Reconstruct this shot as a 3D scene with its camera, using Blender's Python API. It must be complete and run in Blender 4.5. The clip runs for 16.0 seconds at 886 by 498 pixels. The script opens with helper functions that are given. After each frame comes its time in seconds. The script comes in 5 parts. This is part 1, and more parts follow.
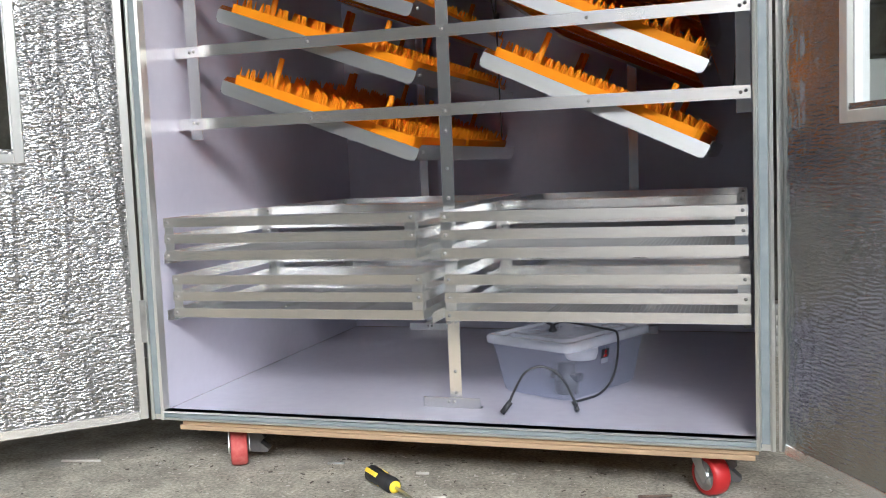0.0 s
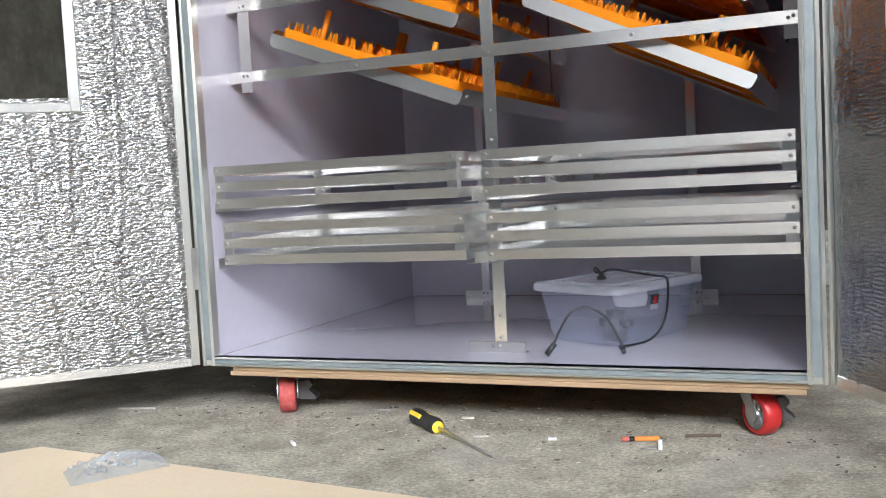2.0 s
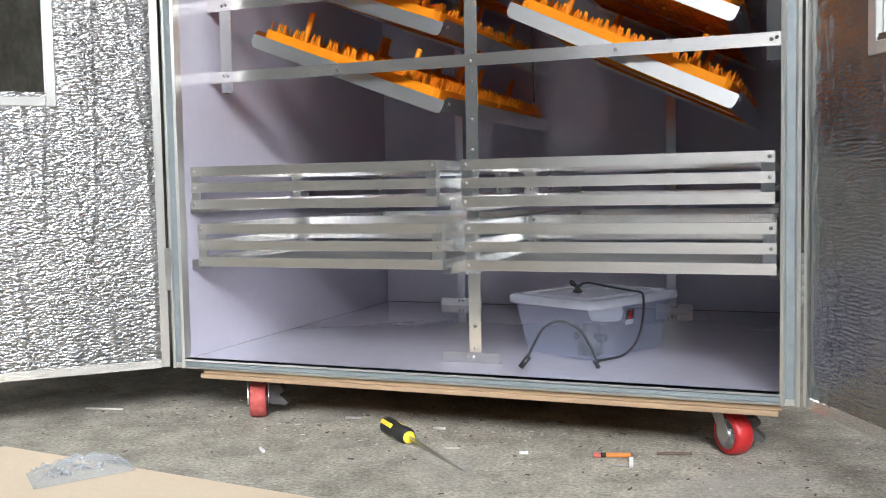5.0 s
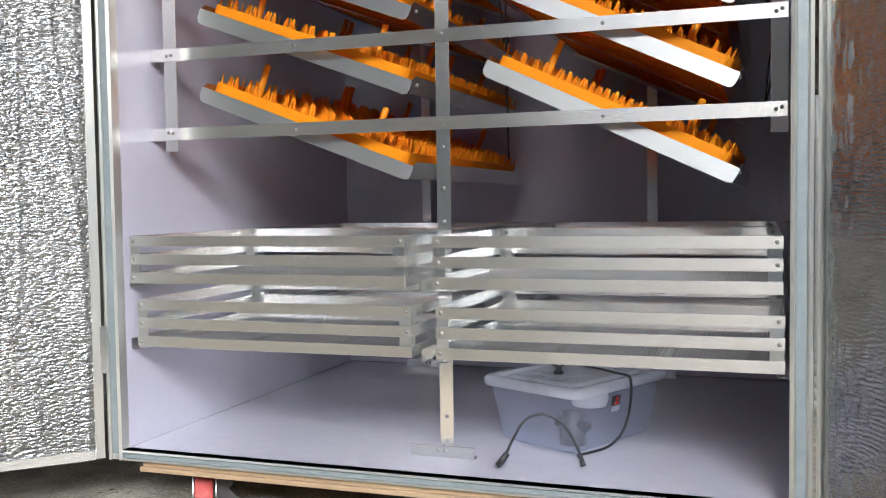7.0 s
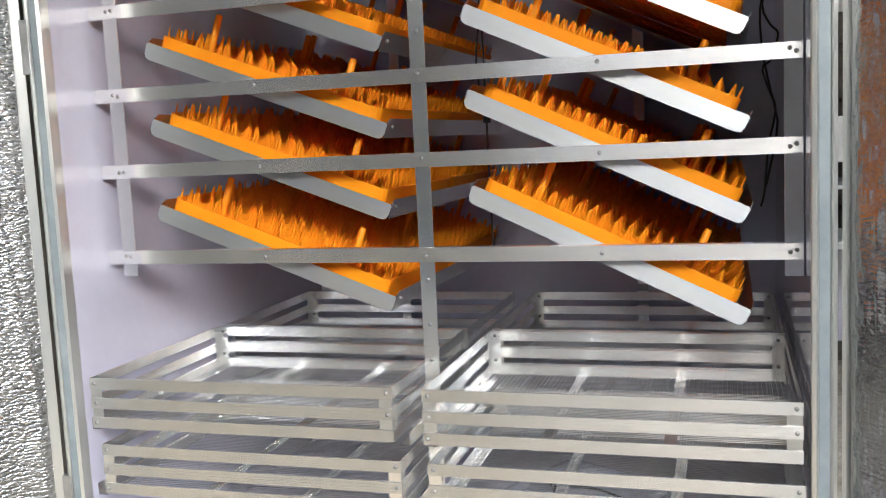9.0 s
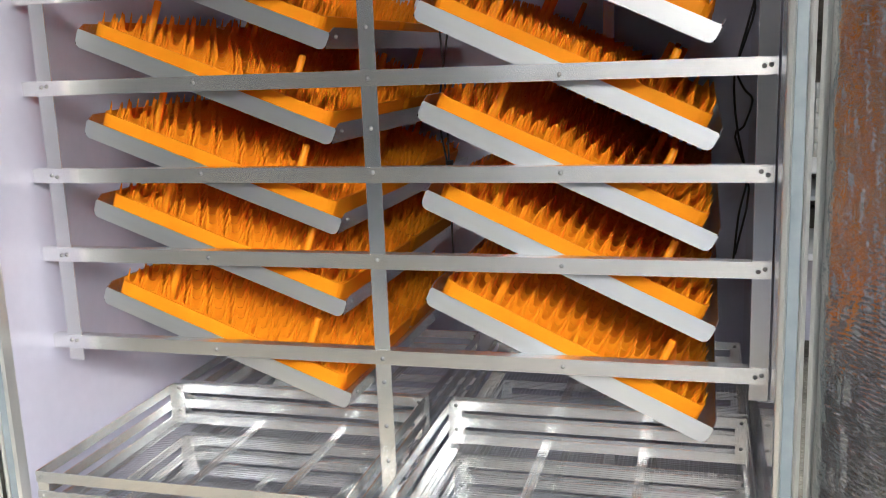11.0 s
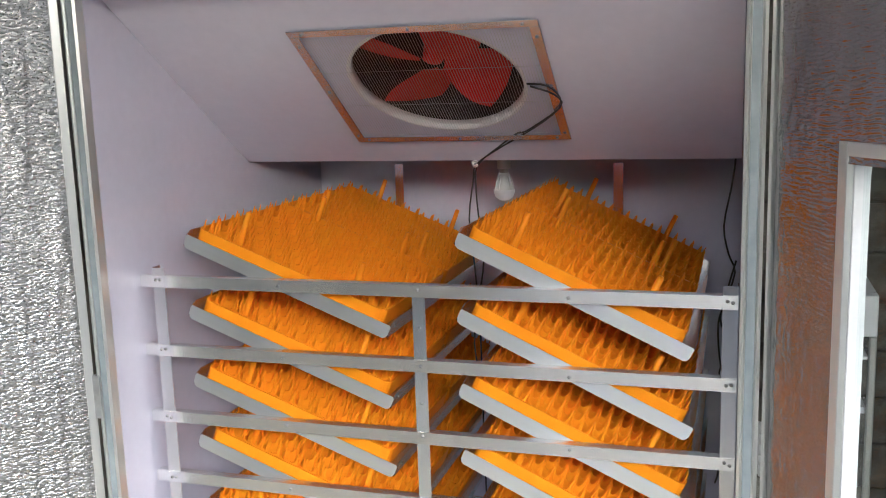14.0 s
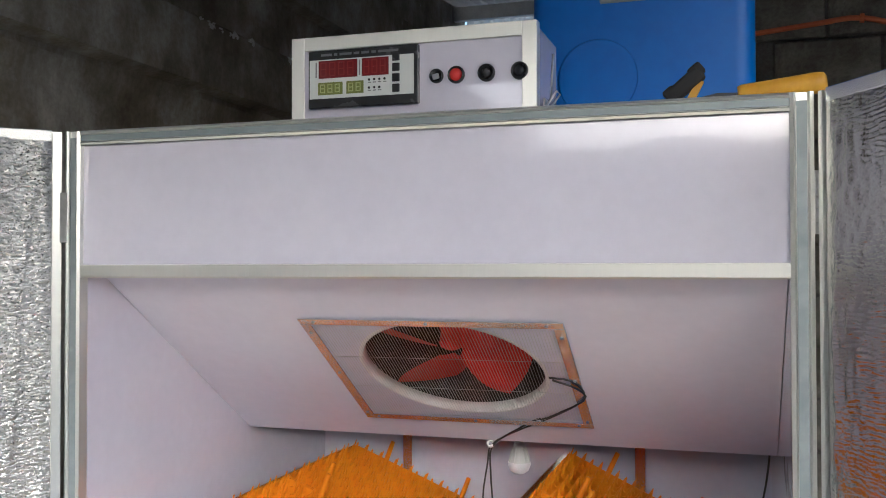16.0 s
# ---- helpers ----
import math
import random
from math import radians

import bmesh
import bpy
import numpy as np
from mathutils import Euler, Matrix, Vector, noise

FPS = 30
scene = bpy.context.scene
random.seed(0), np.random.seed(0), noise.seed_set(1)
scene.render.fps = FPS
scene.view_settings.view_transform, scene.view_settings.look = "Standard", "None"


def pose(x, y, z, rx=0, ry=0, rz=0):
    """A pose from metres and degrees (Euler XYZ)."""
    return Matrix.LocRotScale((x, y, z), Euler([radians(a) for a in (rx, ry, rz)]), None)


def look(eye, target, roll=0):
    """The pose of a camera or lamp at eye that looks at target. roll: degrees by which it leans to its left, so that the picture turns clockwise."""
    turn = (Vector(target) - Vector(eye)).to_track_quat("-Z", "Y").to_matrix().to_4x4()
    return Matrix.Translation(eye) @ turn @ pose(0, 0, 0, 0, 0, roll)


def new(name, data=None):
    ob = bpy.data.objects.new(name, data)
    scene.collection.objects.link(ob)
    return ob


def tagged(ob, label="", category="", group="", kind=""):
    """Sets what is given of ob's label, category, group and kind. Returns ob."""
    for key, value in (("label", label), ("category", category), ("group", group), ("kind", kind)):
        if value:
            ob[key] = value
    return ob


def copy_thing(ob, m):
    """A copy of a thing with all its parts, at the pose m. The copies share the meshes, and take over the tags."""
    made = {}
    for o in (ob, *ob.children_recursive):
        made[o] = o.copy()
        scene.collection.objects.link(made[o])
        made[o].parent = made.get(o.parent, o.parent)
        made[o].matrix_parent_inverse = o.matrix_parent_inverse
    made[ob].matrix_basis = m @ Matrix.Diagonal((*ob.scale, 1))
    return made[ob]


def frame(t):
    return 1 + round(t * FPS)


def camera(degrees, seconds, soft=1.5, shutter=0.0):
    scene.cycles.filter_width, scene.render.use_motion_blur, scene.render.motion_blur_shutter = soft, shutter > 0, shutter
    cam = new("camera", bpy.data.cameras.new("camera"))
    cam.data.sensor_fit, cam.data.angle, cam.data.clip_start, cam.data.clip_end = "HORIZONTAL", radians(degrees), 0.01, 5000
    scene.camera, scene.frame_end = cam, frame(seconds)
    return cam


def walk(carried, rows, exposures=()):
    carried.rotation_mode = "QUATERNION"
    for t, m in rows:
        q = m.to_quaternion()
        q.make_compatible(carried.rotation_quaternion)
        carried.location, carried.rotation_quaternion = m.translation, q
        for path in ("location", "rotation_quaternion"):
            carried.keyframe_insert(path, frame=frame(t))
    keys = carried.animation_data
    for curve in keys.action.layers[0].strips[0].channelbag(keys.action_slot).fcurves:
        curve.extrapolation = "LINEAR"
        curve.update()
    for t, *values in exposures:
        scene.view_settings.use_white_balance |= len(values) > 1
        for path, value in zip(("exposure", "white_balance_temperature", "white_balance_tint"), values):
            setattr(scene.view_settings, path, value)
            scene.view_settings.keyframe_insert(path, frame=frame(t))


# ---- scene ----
cam = camera(50.5, 16.0, soft=1.0)
PATH = [
    (0, (0.59, -1.683, 0.624), (-0.028, 0.211, 0.449), -2.3),
    (0.5, (0.602, -1.67, 0.538), (-0.073, 0.208, 0.409), -3.1),
    (1, (0.627, -1.663, 0.486), (-0.103, 0.196, 0.377), -4.1),
    (1.5, (0.642, -1.658, 0.473), (-0.073, 0.203, 0.321), -4.1),
    (2, (0.651, -1.665, 0.472), (-0.123, 0.174, 0.339), -3.0),
    (2.5, (0.643, -1.671, 0.477), (-0.114, 0.177, 0.365), -2.5),
    (3, (0.643, -1.665, 0.472), (-0.108, 0.185, 0.353), -2.2),
    (5.3, (0.647, -1.649, 0.495), (-0.065, 0.215, 0.359), -0.6),
    (5.5, (0.659, -1.641, 0.503), (-0.025, 0.234, 0.37), -0.6),
    (6, (0.655, -1.598, 0.524), (0.014, 0.292, 0.39), -1.4),
    (6.5, (0.606, -1.537, 0.56), (-0.062, 0.345, 0.454), -1.1),
    (7, (0.566, -1.48, 0.597), (-0.085, 0.409, 0.495), -0.8),
    (7.5, (0.531, -1.427, 0.659), (-0.074, 0.471, 0.478), -0.9),
    (8, (0.516, -1.376, 0.738), (-0.053, 0.529, 0.522), -1.9),
    (8.5, (0.511, -1.358, 0.836), (-0.08, 0.538, 0.602), -2.5),
    (9, (0.496, -1.338, 0.925), (-0.09, 0.56, 0.693), -2.7),
    (9.5, (0.452, -1.242, 0.964), (-0.079, 0.663, 0.666), -2.3),
    (10, (0.43, -1.161, 1.032), (-0.082, 0.748, 0.728), -2.4),
    (10.2, (0.442, -1.147, 1.054), (-0.073, 0.76, 0.739), -2.3),
    (12.3, (0.579, -1.467, 1.476), (-0.027, 0.37, 0.969), -3.1),
    (12.5, (0.586, -1.489, 1.5), (-0.034, 0.347, 1.007), -3.2),
    (13, (0.594, -1.52, 1.581), (0.001, 0.337, 1.133), -2.4),
    (13.5, (0.593, -1.526, 1.644), (0.026, 0.346, 1.223), -1.6),
    (14, (0.594, -1.525, 1.705), (-0.004, 0.353, 1.364), -1.8),
    (14.5, (0.594, -1.521, 1.757), (-0.014, 0.366, 1.492), -1.6),
    (15, (0.587, -1.498, 1.803), (-0.019, 0.401, 1.642), -1.6),
    (15.5, (0.578, -1.485, 1.858), (-0.042, 0.416, 1.805), -0.9),
    (16, (0.534, -1.411, 1.915), (-0.072, 0.494, 1.953), -0.1),
]
walk(cam, [(t, look(eye, aim, roll)) for t, eye, aim, roll in PATH],
     exposures=[(0, 1.02, 5200, 8), (3, 1.02, 5200, 8), (6, 1.05, 5200, 8), (8, 1.16, 5250, 8), (10, 1.25, 5250, 8), (12.5, 1.33, 5200, 8), (13.5, 1.40, 5150, 8), (14.5, 1.58, 5100, 8), (15.2, 1.77, 5100, 8), (16, 1.86, 5100, 8)])

# ---- world, sun, exposure ----
SUN_TO = Vector((0.36, -0.84, 0.50)).normalized()
world = bpy.data.worlds.new("world")
scene.world = world
world.use_nodes = True
wn = world.node_tree
sky = wn.nodes.new("ShaderNodeTexSky")
sky.sky_type, sky.sun_disc = "NISHITA", False
sky.sun_elevation = math.asin(SUN_TO.z)
sky.sun_rotation = math.atan2(SUN_TO.x, SUN_TO.y)
sky.dust_density, sky.air_density, sky.ozone_density = 9.0, 0.8, 0.0
back = wn.nodes["Background"]
back.inputs["Strength"].default_value = 0.15
wn.links.new(sky.outputs[0], back.inputs["Color"])
sun_data = bpy.data.lights.new("sun", "SUN")
sun_data.energy, sun_data.angle, sun_data.color = 0.9, radians(20), (0.95, 0.98, 1.0)
new("sun", sun_data).matrix_world = look(SUN_TO * 20, (0, 0, 0))


# ---- materials ----
def nodes_of(name):
    m = bpy.data.materials.new(name)
    m.use_nodes = True
    t = m.node_tree
    return m, t, t.nodes["Principled BSDF"]


def add(t, kind, **values):
    n = t.nodes.new(kind)
    for key, v in values.items():
        n.inputs[key].default_value = v
    return n


def noise_of(t, scale, detail=4.0, stretch=(1, 1, 1), rough=0.55):
    co = t.nodes.new("ShaderNodeTexCoord")
    mp = t.nodes.new("ShaderNodeMapping")
    mp.inputs["Scale"].default_value = stretch
    n = add(t, "ShaderNodeTexNoise", Scale=scale, Detail=detail, Roughness=rough)
    t.links.new(co.outputs["Object"], mp.inputs[0])
    t.links.new(mp.outputs[0], n.inputs["Vector"])
    return n


def ramp_of(t, src, stops):
    r = t.nodes.new("ShaderNodeValToRGB")
    e = r.color_ramp.elements
    while len(e) < len(stops):
        e.new(0.5)
    for k, (p, c) in zip(e, stops):
        k.position, k.color = p, (*c, 1) if len(c) == 3 else c
    t.links.new(src, r.inputs[0])
    return r


def bump_of(t, bsdf, src, strength, dist, under=None):
    b = add(t, "ShaderNodeBump", Strength=strength, Distance=dist)
    t.links.new(src, b.inputs["Height"])
    if under:
        t.links.new(under.outputs[0], b.inputs["Normal"])
    t.links.new(b.outputs[0], bsdf.inputs["Normal"])
    return b


def mixed(t, fac, a, b, how="MIX"):
    m = t.nodes.new("ShaderNodeMix")
    m.data_type, m.blend_type = "RGBA", how
    for sock, v in ((m.inputs[0], fac), (m.inputs[6], a), (m.inputs[7], b)):
        if hasattr(v, "is_linked"):
            t.links.new(v, sock)
        elif isinstance(v, (int, float)):
            sock.default_value = v
        else:
            sock.default_value = (*v, 1)
    return m.outputs[2]


def varied(name, a, b, rough=0.5, metal=0.0, scale=6.0, fine=60.0, stretch=(1, 1, 1), bump=0.1, dist=0.002, spread=0.08, spec=0.5, coat=0.0):
    """Two tones mixed by broad and fine noise, with roughness that varies and a fine relief."""
    m, t, p = nodes_of(name)
    broad, grain = noise_of(t, scale, 5.0, stretch), noise_of(t, fine, 3.0, stretch)
    half = t.nodes.new("ShaderNodeMath")
    half.operation = "MULTIPLY_ADD"
    half.inputs[1].default_value = 0.35
    t.links.new(grain.outputs[0], half.inputs[0])
    scaled = t.nodes.new("ShaderNodeMath")
    scaled.operation = "MULTIPLY"
    scaled.inputs[1].default_value = 0.65
    t.links.new(broad.outputs[0], scaled.inputs[0])
    t.links.new(scaled.outputs[0], half.inputs[2])
    r = ramp_of(t, half.outputs[0], [(0.32, a), (0.68, b)])
    t.links.new(r.outputs[0], p.inputs["Base Color"])
    rr = ramp_of(t, broad.outputs[0], [(0.3, (rough - spread,) * 3), (0.7, (rough + spread,) * 3)])
    t.links.new(rr.outputs[0], p.inputs["Roughness"])
    p.inputs["Metallic"].default_value = metal
    p.inputs["Specular IOR Level"].default_value = spec
    p.inputs["Coat Weight"].default_value = coat
    if coat:
        p.inputs["Coat IOR"].default_value = 1.6
        p.inputs["Coat Roughness"].default_value = 0.04
        slow = add(t, "ShaderNodeBump", Strength=0.22, Distance=0.004)
        t.links.new(noise_of(t, 7.0, 2.0, rough=0.4).outputs[0], slow.inputs["Height"])
        t.links.new(slow.outputs[0], p.inputs["Coat Normal"])
    if bump:
        bump_of(t, p, grain.outputs[0], bump, dist)
    return m


def make_concrete(name, dark, light, big=1.2, pits=90.0, bump=0.5, dust=(0.42, 0.40, 0.36), grit=0.5):
    m, t, p = nodes_of(name)
    a, b, c = noise_of(t, big, 8.0, rough=0.65), noise_of(t, 9.0, 8.0, rough=0.7), noise_of(t, pits, 6.0, rough=0.7)
    col = ramp_of(t, a.outputs[0], [(0.3, dark), (0.72, light)])
    specks = ramp_of(t, b.outputs[0], [(0.38, (0.62,) * 3), (0.62, (1.08,) * 3)])
    fine = ramp_of(t, c.outputs[0], [(0.32, (0.5,) * 3), (0.62, (1.18,) * 3)])
    x = mixed(t, 1.0, col.outputs[0], specks.outputs[0], "MULTIPLY")
    x = mixed(t, grit, x, fine.outputs[0], "MULTIPLY")
    stain = ramp_of(t, noise_of(t, 2.7, 6.0, rough=0.6).outputs[0], [(0.55, (0, 0, 0)), (0.7, (1, 1, 1))])
    x = mixed(t, stain.outputs[0], x, mixed(t, 0.55, x, dust))
    t.links.new(x, p.inputs["Base Color"])
    p.inputs["Roughness"].default_value = 0.9
    p.inputs["Specular IOR Level"].default_value = 0.25
    first = add(t, "ShaderNodeBump", Strength=bump, Distance=0.006)
    t.links.new(b.outputs[0], first.inputs["Height"])
    bump_of(t, p, c.outputs[0], bump, 0.003, first)
    return m


def make_foil(name, crease, rough, grey, flat):
    """Reflective insulation foil; the crinkles are in the mesh, fine wrinkles here."""
    m, t, p = nodes_of(name)
    p.inputs["Metallic"].default_value = 1.0
    co = t.nodes.new("ShaderNodeTexCoord")
    mp = t.nodes.new("ShaderNodeMapping")
    mp.inputs["Scale"].default_value = (flat, 0.6, 1.9)
    ripple = add(t, "ShaderNodeTexVoronoi", Scale=120.0, Randomness=1.0)
    ripple.feature = "SMOOTH_F1"
    ripple.inputs["Smoothness"].default_value = 0.4
    wobble = noise_of(t, 90.0, 2.0)
    soft = mixed(t, 0.012, mp.outputs[0], wobble.outputs[1], "ADD")
    t.links.new(co.outputs["Object"], mp.inputs[0])
    t.links.new(soft, ripple.inputs["Vector"])
    crush = noise_of(t, 200.0, 3.0, (1.0, 1.0, 1.6), 0.6)
    patch = noise_of(t, 5.0, 3.0, (1.6, 1.6, 0.5))
    col = ramp_of(t, patch.outputs[0], [(0.3, (grey, grey, grey * 0.96)), (0.7, (grey + 0.08, grey + 0.08, (grey + 0.08) * 0.965))])
    t.links.new(col.outputs[0], p.inputs["Base Color"])
    rr = ramp_of(t, crush.outputs[0], [(0.3, (rough - 0.06,) * 3), (0.7, (rough + 0.06,) * 3)])
    t.links.new(rr.outputs[0], p.inputs["Roughness"])
    one = add(t, "ShaderNodeBump", Strength=crease, Distance=0.0045)
    one.invert = True
    pillow = t.nodes.new("ShaderNodeMath")
    pillow.operation = "POWER"
    pillow.inputs[1].default_value = 2.6
    t.links.new(ripple.outputs[0], pillow.inputs[0])
    t.links.new(pillow.outputs[0], one.inputs["Height"])
    bump_of(t, p, crush.outputs[0], 0.25 * crease, 0.001, one)
    return m


def make_yellow():
    m, t, p = nodes_of("orange_yellow_plastic")
    n = noise_of(t, 14.0, 4.0)
    col = ramp_of(t, n.outputs[0], [(0.3, (0.86, 0.335, 0.0)), (0.7, (0.92, 0.375, 0.0))])
    t.links.new(col.outputs[0], p.inputs["Base Color"])
    p.inputs["Roughness"].default_value = 0.36
    p.inputs["Specular IOR Level"].default_value = 0.2
    tr = t.nodes.new("ShaderNodeBsdfTranslucent")
    tr.inputs["Color"].default_value = (0.92, 0.09, 0.0, 1)
    mix = t.nodes.new("ShaderNodeMixShader")
    mix.inputs[0].default_value = 0.34
    t.links.new(p.outputs[0], mix.inputs[1])
    t.links.new(tr.outputs[0], mix.inputs[2])
    t.links.new(mix.outputs[0], t.nodes["Material Output"].inputs["Surface"])
    return m


def make_sheet():
    """Translucent roofing sheet that lets daylight glow through."""
    m, t, p = nodes_of("translucent_sheet")
    n = noise_of(t, 4.0, 5.0, (1, 1, 0.3))
    col = ramp_of(t, n.outputs[0], [(0.3, (0.62, 0.66, 0.67)), (0.7, (0.78, 0.82, 0.83))])
    t.links.new(col.outputs[0], p.inputs["Base Color"])
    p.inputs["Roughness"].default_value = 0.4
    tr = t.nodes.new("ShaderNodeBsdfTranslucent")
    t.links.new(col.outputs[0], tr.inputs["Color"])
    mix = t.nodes.new("ShaderNodeMixShader")
    mix.inputs[0].default_value = 0.6
    t.links.new(p.outputs[0], mix.inputs[1])
    t.links.new(tr.outputs[0], mix.inputs[2])
    t.links.new(mix.outputs[0], t.nodes["Material Output"].inputs["Surface"])
    return m


def make_clear(name, tint, haze, rough=0.15, through_tint=(0.95, 0.95, 0.96)):
    """See-through plastic: mostly transparent, with a milky share and a gloss."""
    m, t, p = nodes_of(name)
    p.inputs["Base Color"].default_value = (*tint, 1)
    p.inputs["Roughness"].default_value = rough
    n = noise_of(t, 18.0, 4.0)
    f = ramp_of(t, n.outputs[0], [(0.3, (haze * 0.93,) * 3), (0.7, (haze * 1.07,) * 3)])
    clear = t.nodes.new("ShaderNodeBsdfTransparent")
    clear.inputs[0].default_value = (*through_tint, 1)
    mix = t.nodes.new("ShaderNodeMixShader")
    t.links.new(f.outputs[0], mix.inputs[0])
    t.links.new(clear.outputs[0], mix.inputs[1])
    t.links.new(p.outputs[0], mix.inputs[2])
    t.links.new(mix.outputs[0], t.nodes["Material Output"].inputs["Surface"])
    return m


def make_glass():
    m, t, p = nodes_of("window_glass")
    clear = t.nodes.new("ShaderNodeBsdfTransparent")
    clear.inputs[0].default_value = (0.93, 0.96, 0.95, 1)
    gloss = t.nodes.new("ShaderNodeBsdfGlossy")
    gloss.inputs["Roughness"].default_value = 0.02
    lean = add(t, "ShaderNodeLayerWeight", Blend=0.5)
    fres = t.nodes.new("ShaderNodeMath")
    fres.operation = "POWER"
    t.links.new(lean.outputs["Facing"], fres.inputs[0])
    fres.inputs[1].default_value = 4.5
    mix = t.nodes.new("ShaderNodeMixShader")
    t.links.new(fres.outputs[0], mix.inputs[0])
    t.links.new(clear.outputs[0], mix.inputs[1])
    t.links.new(gloss.outputs[0], mix.inputs[2])
    t.links.new(mix.outputs[0], t.nodes["Material Output"].inputs["Surface"])
    return m


def make_brushed(name, tone, rough, grain, metal=0.95, streak=0.06, spin=1.0, wave=0.15):
    """Drawn aluminium: fine lines along the grain, so that highlights spread across it."""
    m, t, p = nodes_of(name)
    stretch = tuple(0.04 if g else 1.0 for g in grain)
    s, d = noise_of(t, 160.0, 3.0, stretch), noise_of(t, 5.0, 3.0)
    lo = tuple(c * (1 - streak) for c in tone)
    col = mixed(t, 0.5, ramp_of(t, s.outputs[0], [(0.3, lo), (0.7, tone)]).outputs[0],
                ramp_of(t, d.outputs[0], [(0.3, lo), (0.7, tone)]).outputs[0])
    t.links.new(col, p.inputs["Base Color"])
    rr = ramp_of(t, s.outputs[0], [(0.3, (rough - 0.01,) * 3), (0.7, (rough + 0.01,) * 3)])
    t.links.new(rr.outputs[0], p.inputs["Roughness"])
    p.inputs["Metallic"].default_value = metal
    p.inputs["Anisotropic"].default_value = spin
    line = t.nodes.new("ShaderNodeVectorTransform")
    line.vector_type, line.convert_from, line.convert_to = "VECTOR", "OBJECT", "WORLD"
    line.inputs[0].default_value = grain
    face = t.nodes.new("ShaderNodeNewGeometry")
    across = t.nodes.new("ShaderNodeVectorMath")
    across.operation = "CROSS_PRODUCT"
    t.links.new(line.outputs[0], across.inputs[0])
    t.links.new(face.outputs["Normal"], across.inputs[1])
    t.links.new(across.outputs[0], p.inputs["Tangent"])
    wavy = add(t, "ShaderNodeBump", Strength=wave, Distance=0.008)
    t.links.new(d.outputs[0], wavy.inputs["Height"])
    bump_of(t, p, s.outputs[0], 0.03, 0.0001, wavy)
    return m


def make_stained():
    """Old cast concrete: brown dirt, runs of water, pale bloom and damp patches."""
    m, t, p = nodes_of("grimy_concrete")
    big, mid, fine = noise_of(t, 1.6, 8.0, rough=0.62), noise_of(t, 6.0, 7.0, rough=0.65), noise_of(t, 55.0, 5.0, rough=0.65)
    runs = noise_of(t, 7.0, 6.0, (1.0, 1.0, 0.22), 0.65)
    col = ramp_of(t, big.outputs[0], [(0.30, (0.15, 0.125, 0.09)), (0.44, (0.26, 0.23, 0.18)), (0.56, (0.37, 0.35, 0.30)), (0.72, (0.47, 0.455, 0.41))])
    x = mixed(t, 0.45, col.outputs[0], ramp_of(t, runs.outputs[0], [(0.38, (0.45, 0.40, 0.33)), (0.60, (1.1, 1.1, 1.1))]).outputs[0], "MULTIPLY")
    x = mixed(t, 0.7, x, ramp_of(t, mid.outputs[0], [(0.36, (0.55, 0.52, 0.47)), (0.62, (1.12, 1.12, 1.12))]).outputs[0], "MULTIPLY")
    x = mixed(t, 0.5, x, ramp_of(t, fine.outputs[0], [(0.35, (0.65,) * 3), (0.62, (1.1,) * 3)]).outputs[0], "MULTIPLY")
    bloom = ramp_of(t, noise_of(t, 7.5, 9.0, (1.0, 1.0, 1.3), 0.75).outputs[0], [(0.64, (0, 0, 0)), (0.70, (0.75,) * 3)])
    x = mixed(t, bloom.outputs[0], x, (0.50, 0.49, 0.46))
    t.links.new(x, p.inputs["Base Color"])
    p.inputs["Roughness"].default_value = 0.88
    p.inputs["Specular IOR Level"].default_value = 0.25
    one = add(t, "ShaderNodeBump", Strength=0.6, Distance=0.008)
    t.links.new(mid.outputs[0], one.inputs["Height"])
    bump_of(t, p, fine.outputs[0], 0.5, 0.003, one)
    return m


